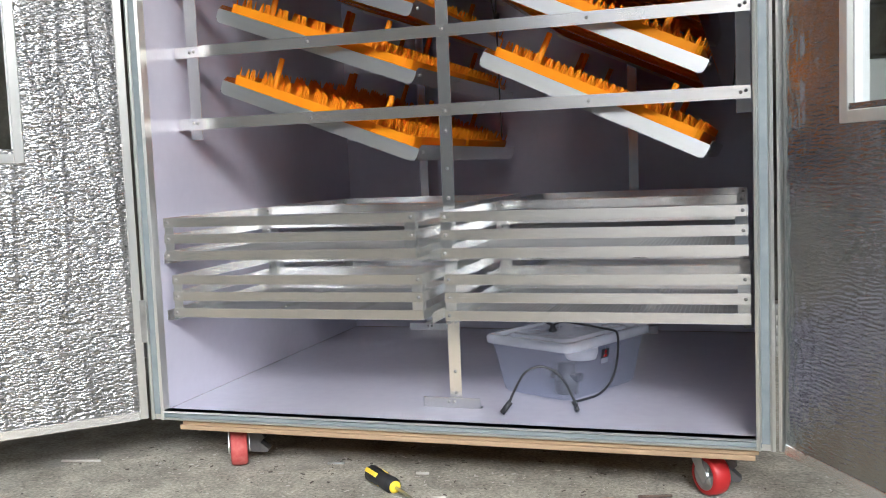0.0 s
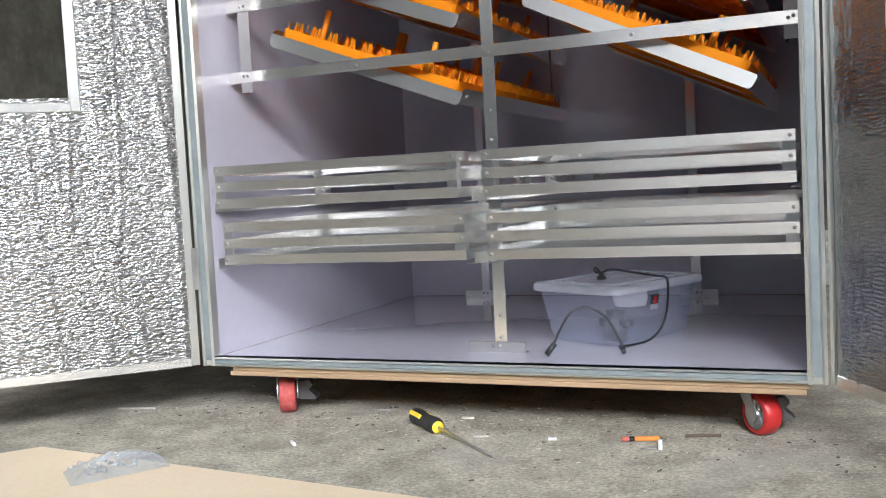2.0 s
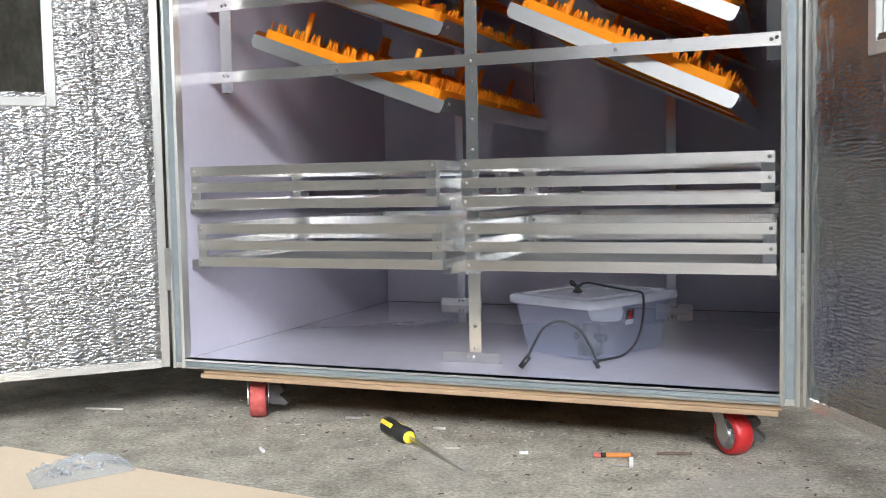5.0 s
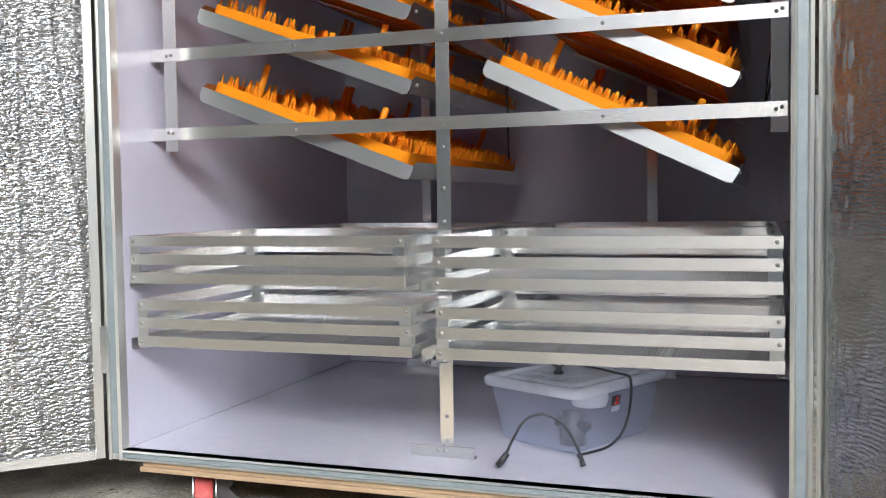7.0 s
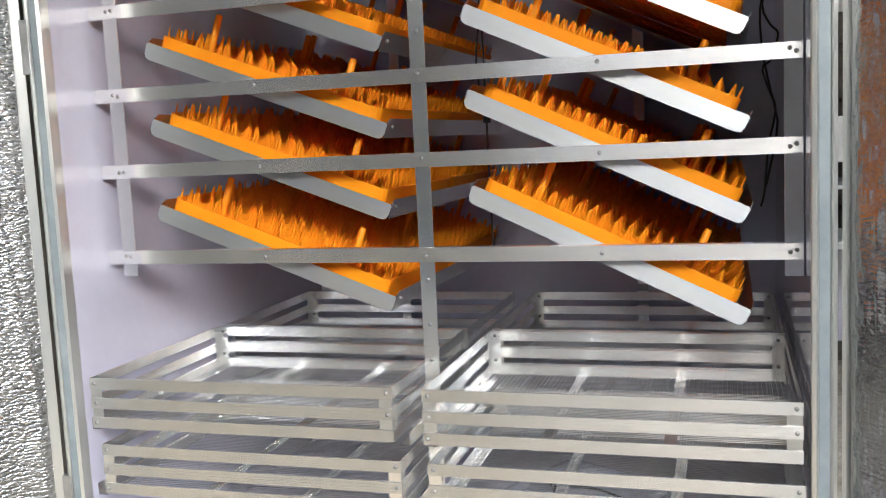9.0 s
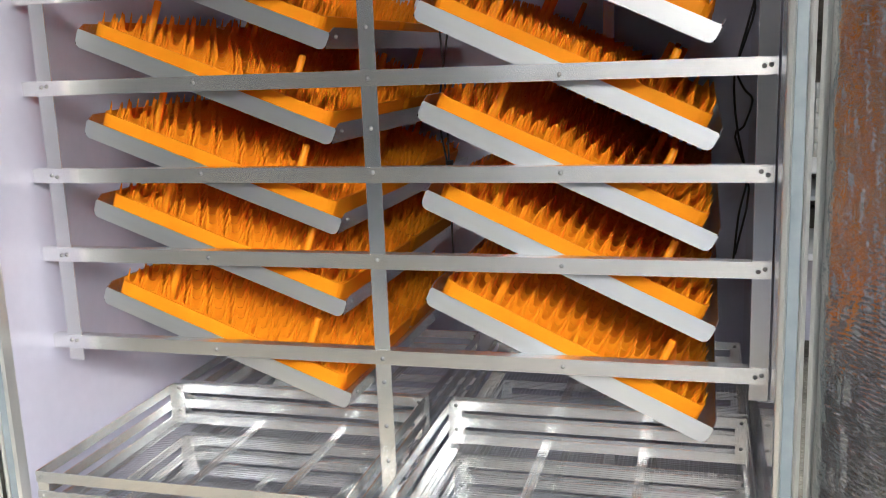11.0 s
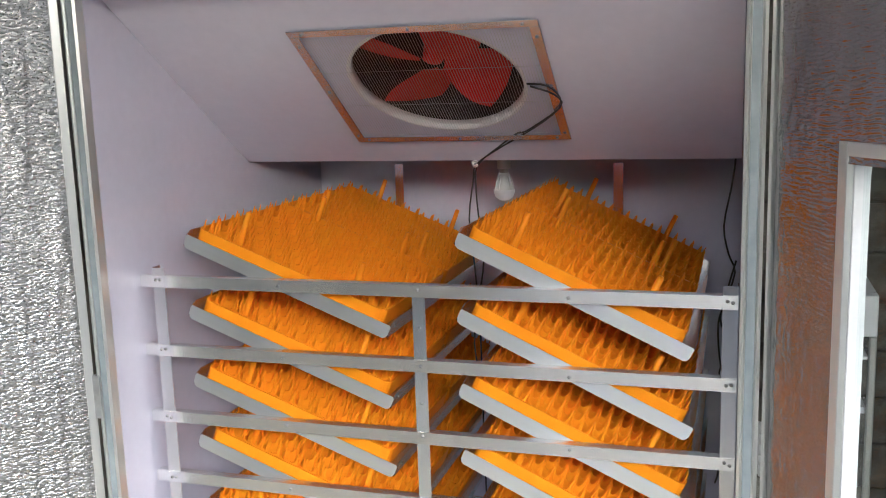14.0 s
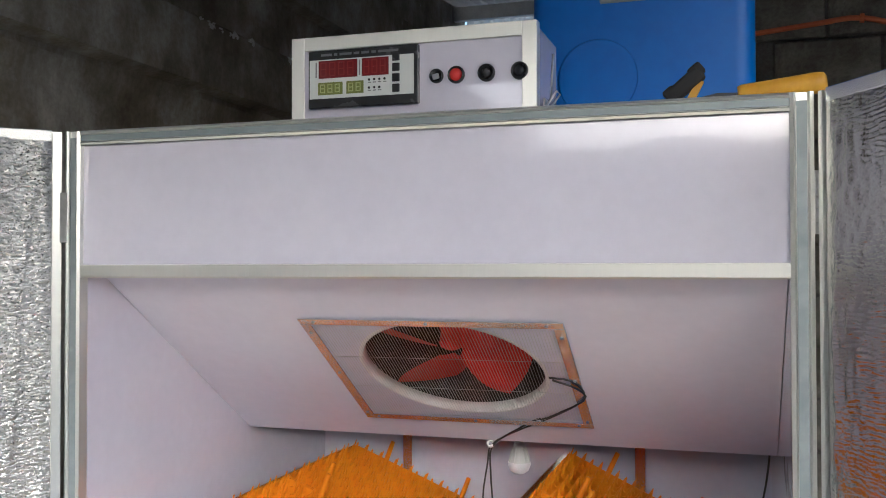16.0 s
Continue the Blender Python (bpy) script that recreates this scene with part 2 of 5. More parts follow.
M = {
    "floor": make_concrete("worn_concrete", (0.39, 0.365, 0.295), (0.53, 0.495, 0.405), 3.2, 130.0, 0.8, grit=1.0),
    # pale tone of the bounce slab and wall end added out of view
    "bounce_pale": make_concrete("pale_concrete", (0.46, 0.45, 0.42), (0.62, 0.61, 0.58)),
    # olive grey of the unseen wall added across the front
    "south_screen_tone": make_concrete("olive_grey_screen", (0.22, 0.22, 0.18), (0.34, 0.33, 0.28), 1.0, 60.0, 0.3, (0.30, 0.29, 0.25), 0.3),
    "wall": make_stained(),
    "block": make_concrete("concrete_block", (0.15, 0.135, 0.105), (0.28, 0.26, 0.215), 2.5, 70.0, 0.8),
    "mortar": make_concrete("mortar", (0.10, 0.09, 0.08), (0.18, 0.17, 0.15), 3.0),
    "panel": varied("lavender_panel", (0.57, 0.555, 0.65), (0.635, 0.62, 0.715), 0.10, 0, 3.0, 40.0, bump=0.006, spread=0.02, coat=0.8),
    "satin_panel": varied("satin_lavender_panel", (0.57, 0.55, 0.635), (0.635, 0.615, 0.70), 0.42, 0, 3.0, 40.0, bump=0.01, spread=0.03, spec=0.4),
    "cut_edge": varied("cut_panel_edge", (0.62, 0.60, 0.58), (0.75, 0.73, 0.70), 0.7, 0, 20, 120, bump=0.4),
    "alu": make_brushed("brushed_aluminium", (0.88, 0.88, 0.855), 0.25, (1, 0, 0), spin=1.0),
    "alu_y": make_brushed("brushed_aluminium_deep", (0.88, 0.88, 0.855), 0.25, (0, 1, 0), spin=1.0),
    "alu_z": make_brushed("brushed_aluminium_upright", (0.88, 0.88, 0.855), 0.25, (0, 0, 1), spin=1.0),
    "cradle": make_brushed("satin_aluminium", (0.69, 0.70, 0.70), 0.29, (1, 0, 0), 0.9, spin=0.7),
    "trim": make_brushed("frame_aluminium", (0.71, 0.71, 0.67), 0.36, (0, 0, 1), 0.8, spin=0.6),
    "seal": varied("grey_blue_gasket", (0.20, 0.235, 0.245), (0.30, 0.335, 0.345), 0.45, 0.3, 8, 50, bump=0.15),
    "foil": make_foil("crushed_foil", 0.7, 0.30, 0.32, 0.75),
    "taut_foil": make_foil("taut_foil", 0.14, 0.19, 0.33, 1.0),
    "yellow": make_yellow(),
    "ply": varied("plywood_edge", (0.30, 0.20, 0.11), (0.42, 0.30, 0.18), 0.7, 0, 12, 60, (0.15, 0.15, 3), bump=0.4),
    "board": varied("pale_fibreboard", (0.64, 0.53, 0.37), (0.73, 0.62, 0.45), 0.75, 0, 3, 90, bump=0.15),
    "red": varied("red_polyurethane", (0.40, 0.013, 0.014), (0.52, 0.030, 0.028), 0.4, 0, 12, 70, bump=0.15),
    "dusty": varied("dusty_red_tread", (0.36, 0.018, 0.018), (0.50, 0.14, 0.12), 0.7, 0, 30, 90, bump=0.3),
    "zinc": varied("zinc_steel", (0.45, 0.45, 0.44), (0.65, 0.65, 0.63), 0.38, 0.9, 15, 90, bump=0.12),
    "screw": varied("screw_steel", (0.28, 0.27, 0.25), (0.42, 0.41, 0.38), 0.4, 0.85, 40, 200, bump=0.1),
    "dull_wire": varied("dull_galvanised_wire", (0.26, 0.26, 0.25), (0.38, 0.38, 0.37), 0.5, 0.8, 15, 90, bump=0.1),
    "dark_steel": varied("dark_steel", (0.10, 0.10, 0.10), (0.18, 0.17, 0.16), 0.5, 0.7, 15, 90, bump=0.2),
    "rust": varied("rusty_nail", (0.12, 0.08, 0.06), (0.24, 0.18, 0.14), 0.75, 0.4, 40, 150, bump=0.3),
    "black": varied("black_rubber", (0.012, 0.012, 0.013), (0.028, 0.028, 0.03), 0.45, 0, 20, 120, bump=0.1),
    "matt_black": varied("matt_black", (0.010, 0.010, 0.011), (0.022, 0.021, 0.021), 0.75, 0, 9, 60, bump=0.2),
    "tool_yellow": varied("yellow_grip", (0.50, 0.25, 0.01), (0.66, 0.37, 0.02), 0.5, 0, 25, 90, bump=0.25),
    "bright_yellow": varied("bright_yellow_plastic", (0.85, 0.62, 0.02), (0.90, 0.70, 0.05), 0.35, 0, 25, 90, bump=0.05),
    "fan_red": varied("red_fan_plastic", (0.66, 0.03, 0.024), (0.76, 0.045, 0.036), 0.45, 0, 9, 60, bump=0.05),
    "white": varied("white_plastic", (0.70, 0.70, 0.69), (0.80, 0.80, 0.79), 0.35, 0, 10, 80, bump=0.05),
    "blue": varied("blue_plastic_drum", (0.002, 0.10, 0.44), (0.004, 0.135, 0.54), 0.5, 0, 3, 40, bump=0.1),
    "lid": make_clear("milky_lid", (0.76, 0.78, 0.86), 0.44, 0.2),
    "clear": make_clear("clear_box_plastic", (0.62, 0.66, 0.80), 0.21, 0.15, (0.86, 0.88, 0.93)),
    "bag": make_clear("clear_bag_film", (0.72, 0.74, 0.76), 0.22, 0.08, (0.88, 0.90, 0.91)),
    "glass": make_glass(),
    "bezel": varied("black_gloss_plastic", (0.014, 0.014, 0.014), (0.022, 0.022, 0.023), 0.25, 0, 9, 60, bump=0.03),
    "face": varied("pale_grey_faceplate", (0.58, 0.60, 0.58), (0.64, 0.66, 0.64), 0.4, 0, 9, 60, bump=0.02),
    "screen_red": varied("dark_red_display", (0.13, 0.008, 0.010), (0.17, 0.012, 0.014), 0.2, 0, 9, 60, bump=0),
    "screen_red_off": varied("dim_red_segment", (0.20, 0.018, 0.018), (0.24, 0.022, 0.02), 0.25, 0, 9, 60, bump=0),
    "lcd": varied("olive_display", (0.16, 0.18, 0.045), (0.19, 0.21, 0.055), 0.2, 0, 9, 60, bump=0),
    "segment": varied("olive_segment", (0.34, 0.37, 0.12), (0.38, 0.41, 0.14), 0.3, 0, 9, 60, bump=0),
    "ink": varied("grey_ink", (0.16, 0.16, 0.16), (0.20, 0.20, 0.20), 0.6, 0, 9, 60, bump=0),
    "pale_ink": varied("pale_ink", (0.08, 0.08, 0.08), (0.11, 0.11, 0.11), 0.6, 0, 9, 60, bump=0),
    "lamp_red": varied("red_lens", (0.62, 0.03, 0.025), (0.72, 0.05, 0.04), 0.25, 0, 20, 60, bump=0.05),
    "pencil": varied("orange_pencil_paint", (0.66, 0.22, 0.03), (0.74, 0.30, 0.06), 0.45, 0, 30, 90, bump=0.1),
    "eraser": varied("pink_red_eraser", (0.48, 0.10, 0.08), (0.56, 0.16, 0.12), 0.8, 0, 30, 90, bump=0.2),
    "conduit": varied("orange_conduit", (0.58, 0.12, 0.035), (0.68, 0.18, 0.06), 0.5, 0, 6, 60, bump=0.1),
    "roofing": varied("galvanised_roofing", (0.22, 0.22, 0.22), (0.36, 0.36, 0.36), 0.45, 0.6, 3, 50, bump=0.15),
    "white_sheet": make_sheet(),
    "chips": varied("pale_debris", (0.42, 0.39, 0.34), (0.60, 0.57, 0.51), 0.8, 0, 60, 200, bump=0.3),
    "dark_chips": varied("dark_debris", (0.06, 0.05, 0.04), (0.16, 0.13, 0.10), 0.85, 0, 60, 200, bump=0.3),
    "bulb": varied("frosted_bulb", (0.72, 0.72, 0.74), (0.80, 0.80, 0.82), 0.3, 0, 10, 60, bump=0.02),
    # dark tone of the unseen wall added at the front left
    "dark_screen": varied("dark_grey_screen", (0.07, 0.073, 0.06), (0.14, 0.14, 0.115), 0.6, 0, 2.0, 30, (1, 1, 0.1), bump=0.3),
}


# ---- building helpers ----
def box(bm, x0, x1, y0, y1, z0, z1, bevel=0.0, seg=1):
    t = bmesh.new() if bevel else bm
    vs = [t.verts.new((x, y, z)) for x in (x0, x1) for y in (y0, y1) for z in (z0, z1)]
    for f in ((0, 1, 3, 2), (4, 6, 7, 5), (0, 4, 5, 1), (2, 3, 7, 6), (0, 2, 6, 4), (1, 5, 7, 3)):
        t.faces.new([vs[k] for k in f])
    if bevel:
        bmesh.ops.bevel(t, geom=t.edges[:], offset=bevel, segments=seg, affect="EDGES", profile=0.5)
        join(bm, t)
    return bm


def join(bm, other, m=None):
    """Adds the other bmesh, moved by m, and frees it."""
    me = bpy.data.meshes.new("tmp")
    if m is not None:
        other.transform(m)
    other.to_mesh(me)
    bm.from_mesh(me)
    bpy.data.meshes.remove(me)
    other.free()
    return bm


def prism(bm, outline, y0, y1, axis="y"):
    """A closed outline of (a, b) drawn out along an axis."""
    def at(a, b, c):
        return {"y": (a, c, b), "x": (c, a, b), "z": (a, b, c)}[axis]
    lo = [bm.verts.new(at(a, b, y0)) for a, b in outline]
    hi = [bm.verts.new(at(a, b, y1)) for a, b in outline]
    n = len(outline)
    fs = [bm.faces.new(lo), bm.faces.new(hi[::-1])]
    for k in range(n):
        fs.append(bm.faces.new((lo[k], hi[k], hi[(k + 1) % n], lo[(k + 1) % n])))
    bmesh.ops.recalc_face_normals(bm, faces=fs)
    return bm


def lathe(bm, profile, n=24, m=None):
    """Turns (radius, height) pairs round z; radius 0 closes an end."""
    t = bmesh.new()
    rings = []
    for r, z in profile:
        if r < 1e-6:
            rings.append([t.verts.new((0, 0, z))])
        else:
            rings.append([t.verts.new((r * math.cos(2 * math.pi * k / n), r * math.sin(2 * math.pi * k / n), z)) for k in range(n)])
    for a, b in zip(rings, rings[1:]):
        for k in range(n):
            l = (k + 1) % n
            if len(a) == 1 and len(b) > 1:
                t.faces.new((a[0], b[k], b[l]))
            elif len(b) == 1 and len(a) > 1:
                t.faces.new((a[k], a[l], b[0]))
            elif len(a) > 1:
                t.faces.new((a[k], a[l], b[l], b[k]))
    bmesh.ops.recalc_face_normals(t, faces=t.faces[:])
    for f in t.faces:
        f.smooth = True
    return join(bm, t, m)


def tube(bm, pts, radius, n=8, smooth=3):
    """A round cord along points, softened by Catmull-Rom steps."""
    pts = [Vector(p) for p in pts]
    if smooth > 1 and len(pts) > 2:
        ext = [pts[0] * 2 - pts[1], *pts, pts[-1] * 2 - pts[-2]]
        out = []
        for a, b, c, d in zip(ext, ext[1:], ext[2:], ext[3:]):
            for k in range(smooth):
                u = k / smooth
                out.append(0.5 * ((2 * b) + (c - a) * u + (2 * a - 5 * b + 4 * c - d) * u * u + (3 * b - a - 3 * c + d) * u ** 3))
        pts = out + [pts[-1]]
    rings, side = [], None
    for k, p in enumerate(pts):
        way = (pts[min(k + 1, len(pts) - 1)] - pts[max(k - 1, 0)]).normalized()
        if side is None:
            side = way.cross(Vector((0, 0, 1)) if abs(way.z) < 0.9 else Vector((1, 0, 0))).normalized()
        side = (side - way * side.dot(way)).normalized()
        up = way.cross(side)
        rings.append([bm.verts.new(p + radius * (math.cos(2 * math.pi * j / n) * side + math.sin(2 * math.pi * j / n) * up)) for j in range(n)])
    for a, b in zip(rings, rings[1:]):
        for j in range(n):
            f = bm.faces.new((a[j], a[(j + 1) % n], b[(j + 1) % n], b[j]))
            f.smooth = True
    bm.faces.new(rings[0][::-1]), bm.faces.new(rings[-1])
    return bm


def mesh_from(name, bm, material):
    me = bpy.data.meshes.new(name)
    bm.to_mesh(me)
    bm.free()
    for m in material if isinstance(material, (list, tuple)) else [material]:
        me.materials.append(m)
    return me


def part(name, bm, material, parent, label="", m=None):
    """Links a bmesh as one mesh object under a thing or a part."""
    ob = new(name, mesh_from(name, bm, material))
    ob.parent = parent
    if m is not None:
        ob.matrix_basis = m
    return tagged(ob, label)


def again(name, mesh, parent, m, label=""):
    """One more piece on a mesh that is there already."""
    ob = new(name, mesh)
    ob.parent = parent
    ob.matrix_basis = m
    return tagged(ob, label)


def thing(name, label, category, place=(0, 0, 0), group="", m=None):
    ob = new(name)
    ob.empty_display_size = 0.05
    ob.matrix_basis = m if m is not None else Matrix.Translation(place)
    return tagged(ob, label, category, group)


def solo(name, bm, material, label, category, m=None, group="", kind=""):
    """A thing that is one mesh."""
    ob = new(name, mesh_from(name, bm, material))
    if m is not None:
        ob.matrix_basis = m
    return tagged(ob, label, category, group, kind)


def screw_mesh(r=0.0036):
    bm = bmesh.new()
    lathe(bm, [(0, 0.0026), (r * 0.35, 0.0026), (r * 0.45, 0.0018), (r * 0.8, 0.0018), (r, 0.0), (r, -0.001)], 10)
    return mesh_from("screw", bm, M["screw"])


SCREW = screw_mesh()
FRONT = pose(0, 0, 0, 90)


def screw(parent, x, y, z, turn=FRONT):
    return again("screw", SCREW, parent, Matrix.Translation((x, y, z)) @ turn)


# ---- the setting ----
def setting():
    bm = bmesh.new()
    box(bm, -80, 80, -80, 80, -0.3, 0.0)
    solo("floor", bm, M["floor"], "worn grey concrete floor with dust and stains", "floor", kind="structure")

    # slab out of view, added to bounce light up at the cabinet
    bm = bmesh.new()
    box(bm, -0.9, 8, -6.0, -2.4, 0.0005, 0.006)
    solo("bounce_slab", bm, M["bounce_pale"], "added pale concrete slab out of view that bounces light at the cabinet", "pavement", kind="structure")

    # long side wall built up in stepped courses
    bm = bmesh.new()
    prism(bm, [(-1.6, 0), (-1.42, 0), (-1.42, 2.47), (-1.40, 2.55), (-1.40, 2.57), (-1.335, 2.585), (-1.335, 2.82), (-1.345, 2.83), (-1.395, 2.845), (-1.395, 3.075), (-1.335, 3.09), (-1.335, 3.36), (-1.395, 3.38), (-1.395, 4.1), (-1.6, 4.1)], -0.1, 5.2)
    west = solo("wall_west", bm, M["wall"], "grimy bare concrete wall cast in stepped courses", "wall", kind="structure")
    rnd = random.Random(21)
    bm = bmesh.new()
    for k in range(420):
        y, (x, z) = rnd.uniform(0.3, 4.8), ((-1.337, 2.822), (-1.337, 3.088))[k % 2]
        if noise.noise((y * 2.6, z * 5, 1.0)) < 0.12:
            continue
        l, h = rnd.uniform(0.003, 0.020), rnd.uniform(0.002, 0.010)
        lump = bmesh.new()
        box(lump, -0.005, 0.004, -l, l, -h, h, 0.002)
        for v in lump.verts:
            v.co += Vector((rnd.uniform(-0.002, 0.002), rnd.uniform(-0.006, 0.006), rnd.uniform(-0.003, 0.003)))
        join(bm, lump, pose(x, y, z + rnd.uniform(-0.016, 0.004), rnd.uniform(-35, 35)))
    part("mortar_crumbs", bm, M["chips"], west, "pale mortar squeezed out along the courses")

    # pale wall end, unseen, added so the metal bars reflect something bright
    bm = bmesh.new()
    box(bm, -1.6, -1.4, -1.2, -0.102, 0, 2.9)
    solo("bounce_wall_west", bm, M["bounce_pale"], "added pale wall end out of view, a bright patch for metal reflections", "wall", kind="structure")

    # dark wall out of view closing the front left, added to darken metal reflections
    bm = bmesh.new()
    box(bm, -2.9, -2.7, -6.2, -1.2, 0, 4.6)
    box(bm, -2.7, -1.6, -1.4, -1.2, 0, 2.9)
    solo("dark_screen_left", bm, M["dark_screen"], "added dark grey wall out of view that darkens reflections in the metal", "wall", kind="structure")

    # plain wall behind the camera, added to cut off low sky light
    bm = bmesh.new()
    box(bm, -2.7, 9, -6.4, -6.2, 0, 2.9)
    solo("screen_south", bm, M["south_screen_tone"], "added plain wall out of view that cuts off low sky light", "wall", kind="structure")

    # unseen wall at the right, added to keep sun off the bench
    bm = bmesh.new()
    box(bm, 1.95, 2.1, -0.5, 2.52, 0, 3.2)
    solo("shade_wall_east", bm, M["wall"], "added grimy concrete wall out of view that shades the bench", "wall", kind="structure")

    # rear wall of concrete blocks, and the deeper bay beside it
    bm = bmesh.new()
    box(bm, 0.40, 5.0, 2.52, 2.7, 0, 3.9)
    bay = bmesh.new()
    box(bay, -1.6, 0.40, 5.2, 5.4, 0, 3.45)
    box(bay, 0.40, 0.60, 2.702, 5.4, 0, 3.9)
    solo("wall_bay", bay, M["wall"], "grimy bare concrete walls of the deep bay", "wall", kind="structure")
    wall = solo("wall_north", bm, M["mortar"], "bare concrete block wall with open joints", "wall", kind="structure")
    return wall


wall_north = setting()

# corrugated roof; its front part, out of view, is extended to shade the cabinet
bm = bmesh.new()
n, pts = 200, []
for k in range(n + 1):
    x = -1.6 + 3.9 * k / n
    pts.append((x, 0.018 * math.sin(2 * math.pi * x / 0.076)))
cols = [[bm.verts.new((x, y, 3.32 + 0.10 * (y - 0.4) + w)) for y in (-3.2, 5.4)] for x, w in pts]
for a, b in zip(cols, cols[1:]):
    bm.faces.new((a[0], b[0], b[1], a[1]))
bmesh.ops.solidify(bm, geom=bm.faces[:], thickness=0.002)
roof = solo("roof", bm, M["roofing"], "corrugated galvanised metal roof", "roof", kind="structure")
# extra roof piece, unseen, added to dim the rear block wall and bench
bm = bmesh.new()
cols = [[bm.verts.new((2.3 + 2.7 * k / 140, y, 3.30 + 0.10 * (y - 0.4) + 0.018 * math.sin(k * 1.57))) for y in (0.2, 2.9)] for k in range(141)]
for a, b in zip(cols, cols[1:]):
    bm.faces.new((a[0], b[0], b[1], a[1]))
bmesh.ops.solidify(bm, geom=bm.faces[:], thickness=0.002)
solo("shade_roof_rear", bm, M["roofing"], "added corrugated galvanised roof piece out of view that shades the rear corner", "roof", kind="structure")
# roof out of view, added to block sky and darken the front left
bm = bmesh.new()
cols = [[bm.verts.new((-2.9 + 1.9 * k / 100, y, 2.95 + 0.018 * math.sin(k * 1.57))) for y in (-6.3, -3.22)] for k in range(101)]
for a, b in zip(cols, cols[1:]):
    bm.faces.new((a[0], b[0], b[1], a[1]))
bmesh.ops.solidify(bm, geom=bm.faces[:], thickness=0.002)
solo("shade_roof_left", bm, M["roofing"], "added corrugated galvanised roof out of view that darkens the front left", "roof", kind="structure")
bm = bmesh.new()
for y in (-3.1, -1.6, 0.1, 0.9, 2.2, 3.6, 4.9):
    box(bm, -1.4, 2.28, y, y + 0.05, 3.32 + 0.10 * (y - 0.4) - 0.12, 3.32 + 0.10 * (y - 0.4) - 0.025)
solo("roof_purlins", bm, M["zinc"], "grey steel purlins under the roof sheets", "trim", kind="structure")


bm = bmesh.new()
cols = [[bm.verts.new((-1.36 + 0.010 * k, 5.12 + 0.012 * math.sin(k * 0.83), z)) for z in (3.45, 3.76)] for k in range(171)]
for a, b in zip(cols, cols[1:]):
    bm.faces.new((a[0], b[0], b[1], a[1]))
solo("gable_sheet", bm, M["white_sheet"], "pale corrugated sheet closing the gap under the roof", "wall panel", kind="structure")


# ---- incubator cabinet ----
W, TOP, BACK_Y = 0.6, 2.158, 1.045
cabinet = thing("incubator_cabinet", "tall lavender-panelled egg incubator cabinet with foil-lined doors open", "incubator", (0, 0, 0))


def cabinet_body():
    bm = bmesh.new()
    box(bm, -0.565, 0.598, 0.004, 1.1, 0.089, 0.0985, 0.001)
    box(bm, -0.56, 0.604, 0.008, 1.1, 0.0985, 0.1085, 0.001)
    part("base_board", bm, M["ply"], cabinet, "two-ply brown plywood base")
    for name, x0, x1 in (("left_wall", -0.63, -W), ("right_wall", W, 0.628)):
        bm = bmesh.new()
        box(bm, x0, x1, 0.022, 1.073, 0.112, TOP - 0.003)
        part(name, bm, M["panel"], cabinet)
    bm = bmesh.new()
    box(bm, -W, W, BACK_Y, 1.073, 0.112, TOP - 0.03)
    part("rear_wall", bm, M["panel"], cabinet)
    bm = bmesh.new()
    box(bm, -W, W, 0.022, 1.073, TOP - 0.03, TOP - 0.003)
    part("top_panel", bm, M["panel"], cabinet)
    bm = bmesh.new()
    box(bm, -W, W, 0.022, BACK_Y, 0.1095, 0.128)
    part("floor_panel", bm, M["panel"], cabinet, "glossy pale lavender floor panel")
    bm = bmesh.new()
    box(bm, -0.6, 0.6, 0.010, 0.021, 1.919, 2.135)
    part("header_panel", bm, M["panel"], cabinet, "glossy pale header panel")
    bm = bmesh.new()
    prism(bm, [(0.0, 1.899), (0.0, 1.919), (0.009, 1.920), (0.024, 1.919), (0.024, 1.896), (0.004, 1.896)], -0.6, 0.6, "x")
    part("header_trim", bm, M["trim"], cabinet, "plain aluminium edge strip")
    # thin dark brown lines along the seams where floor meets walls
    bm = bmesh.new()
    box(bm, -0.5998, -0.5993, 0.03, 1.043, 0.1281, 0.1286)
    box(bm, -0.598, 0.598, 1.0435, 1.0448, 0.1281, 0.1292)
    part("seam", bm, M["rust"], cabinet)

    # aluminium face frame: ribbed profile with a grey-blue gasket in its channel
    out_x, in_x, z0, z1 = 0.632, 0.6, 0.109, 2.161
    def profile(a, b):
        """Cross-section over a width from a (inner) to b (outer)."""
        w = b - a
        return [(a, 0.022), (a, 0.0), (a + w * 0.16, -0.003), (a + w * 0.24, 0.0), (a + w * 0.26, 0.004), (a + w * 0.74, 0.004),
                (a + w * 0.76, 0.0), (a + w * 0.84, -0.003), (b, 0.0), (b, 0.022)]
    for name, s in (("frame_left", -1), ("frame_right", 1)):
        bm = bmesh.new()
        prism(bm, [(s * a, y) for a, y in profile(in_x, out_x)], z0, z1, "z")
        part(name, bm, M["trim"], cabinet)
        bm = bmesh.new()
        a = sorted((s * (in_x + 0.0090), s * (in_x + 0.0230)))
        box(bm, a[0], a[1], 0.0015, 0.0038, z0 + 0.012, z1 - 0.012)
        part("gasket", bm, M["seal"], cabinet)
    for name, za, zb in (("frame_bottom", 0.1288, 0.109), ("frame_top", 2.135, 2.161)):
        bm = bmesh.new()
        prism(bm, [(y, z) for z, y in profile(za, zb)], -in_x, in_x, "x")
        part(name, bm, M["trim"], cabinet)
        bm = bmesh.new()
        zz = sorted((za + (zb - za) * 0.29, za + (zb - za) * 0.71))
        box(bm, -0.609, 0.609, 0.0012, 0.0037, zz[0], zz[1])
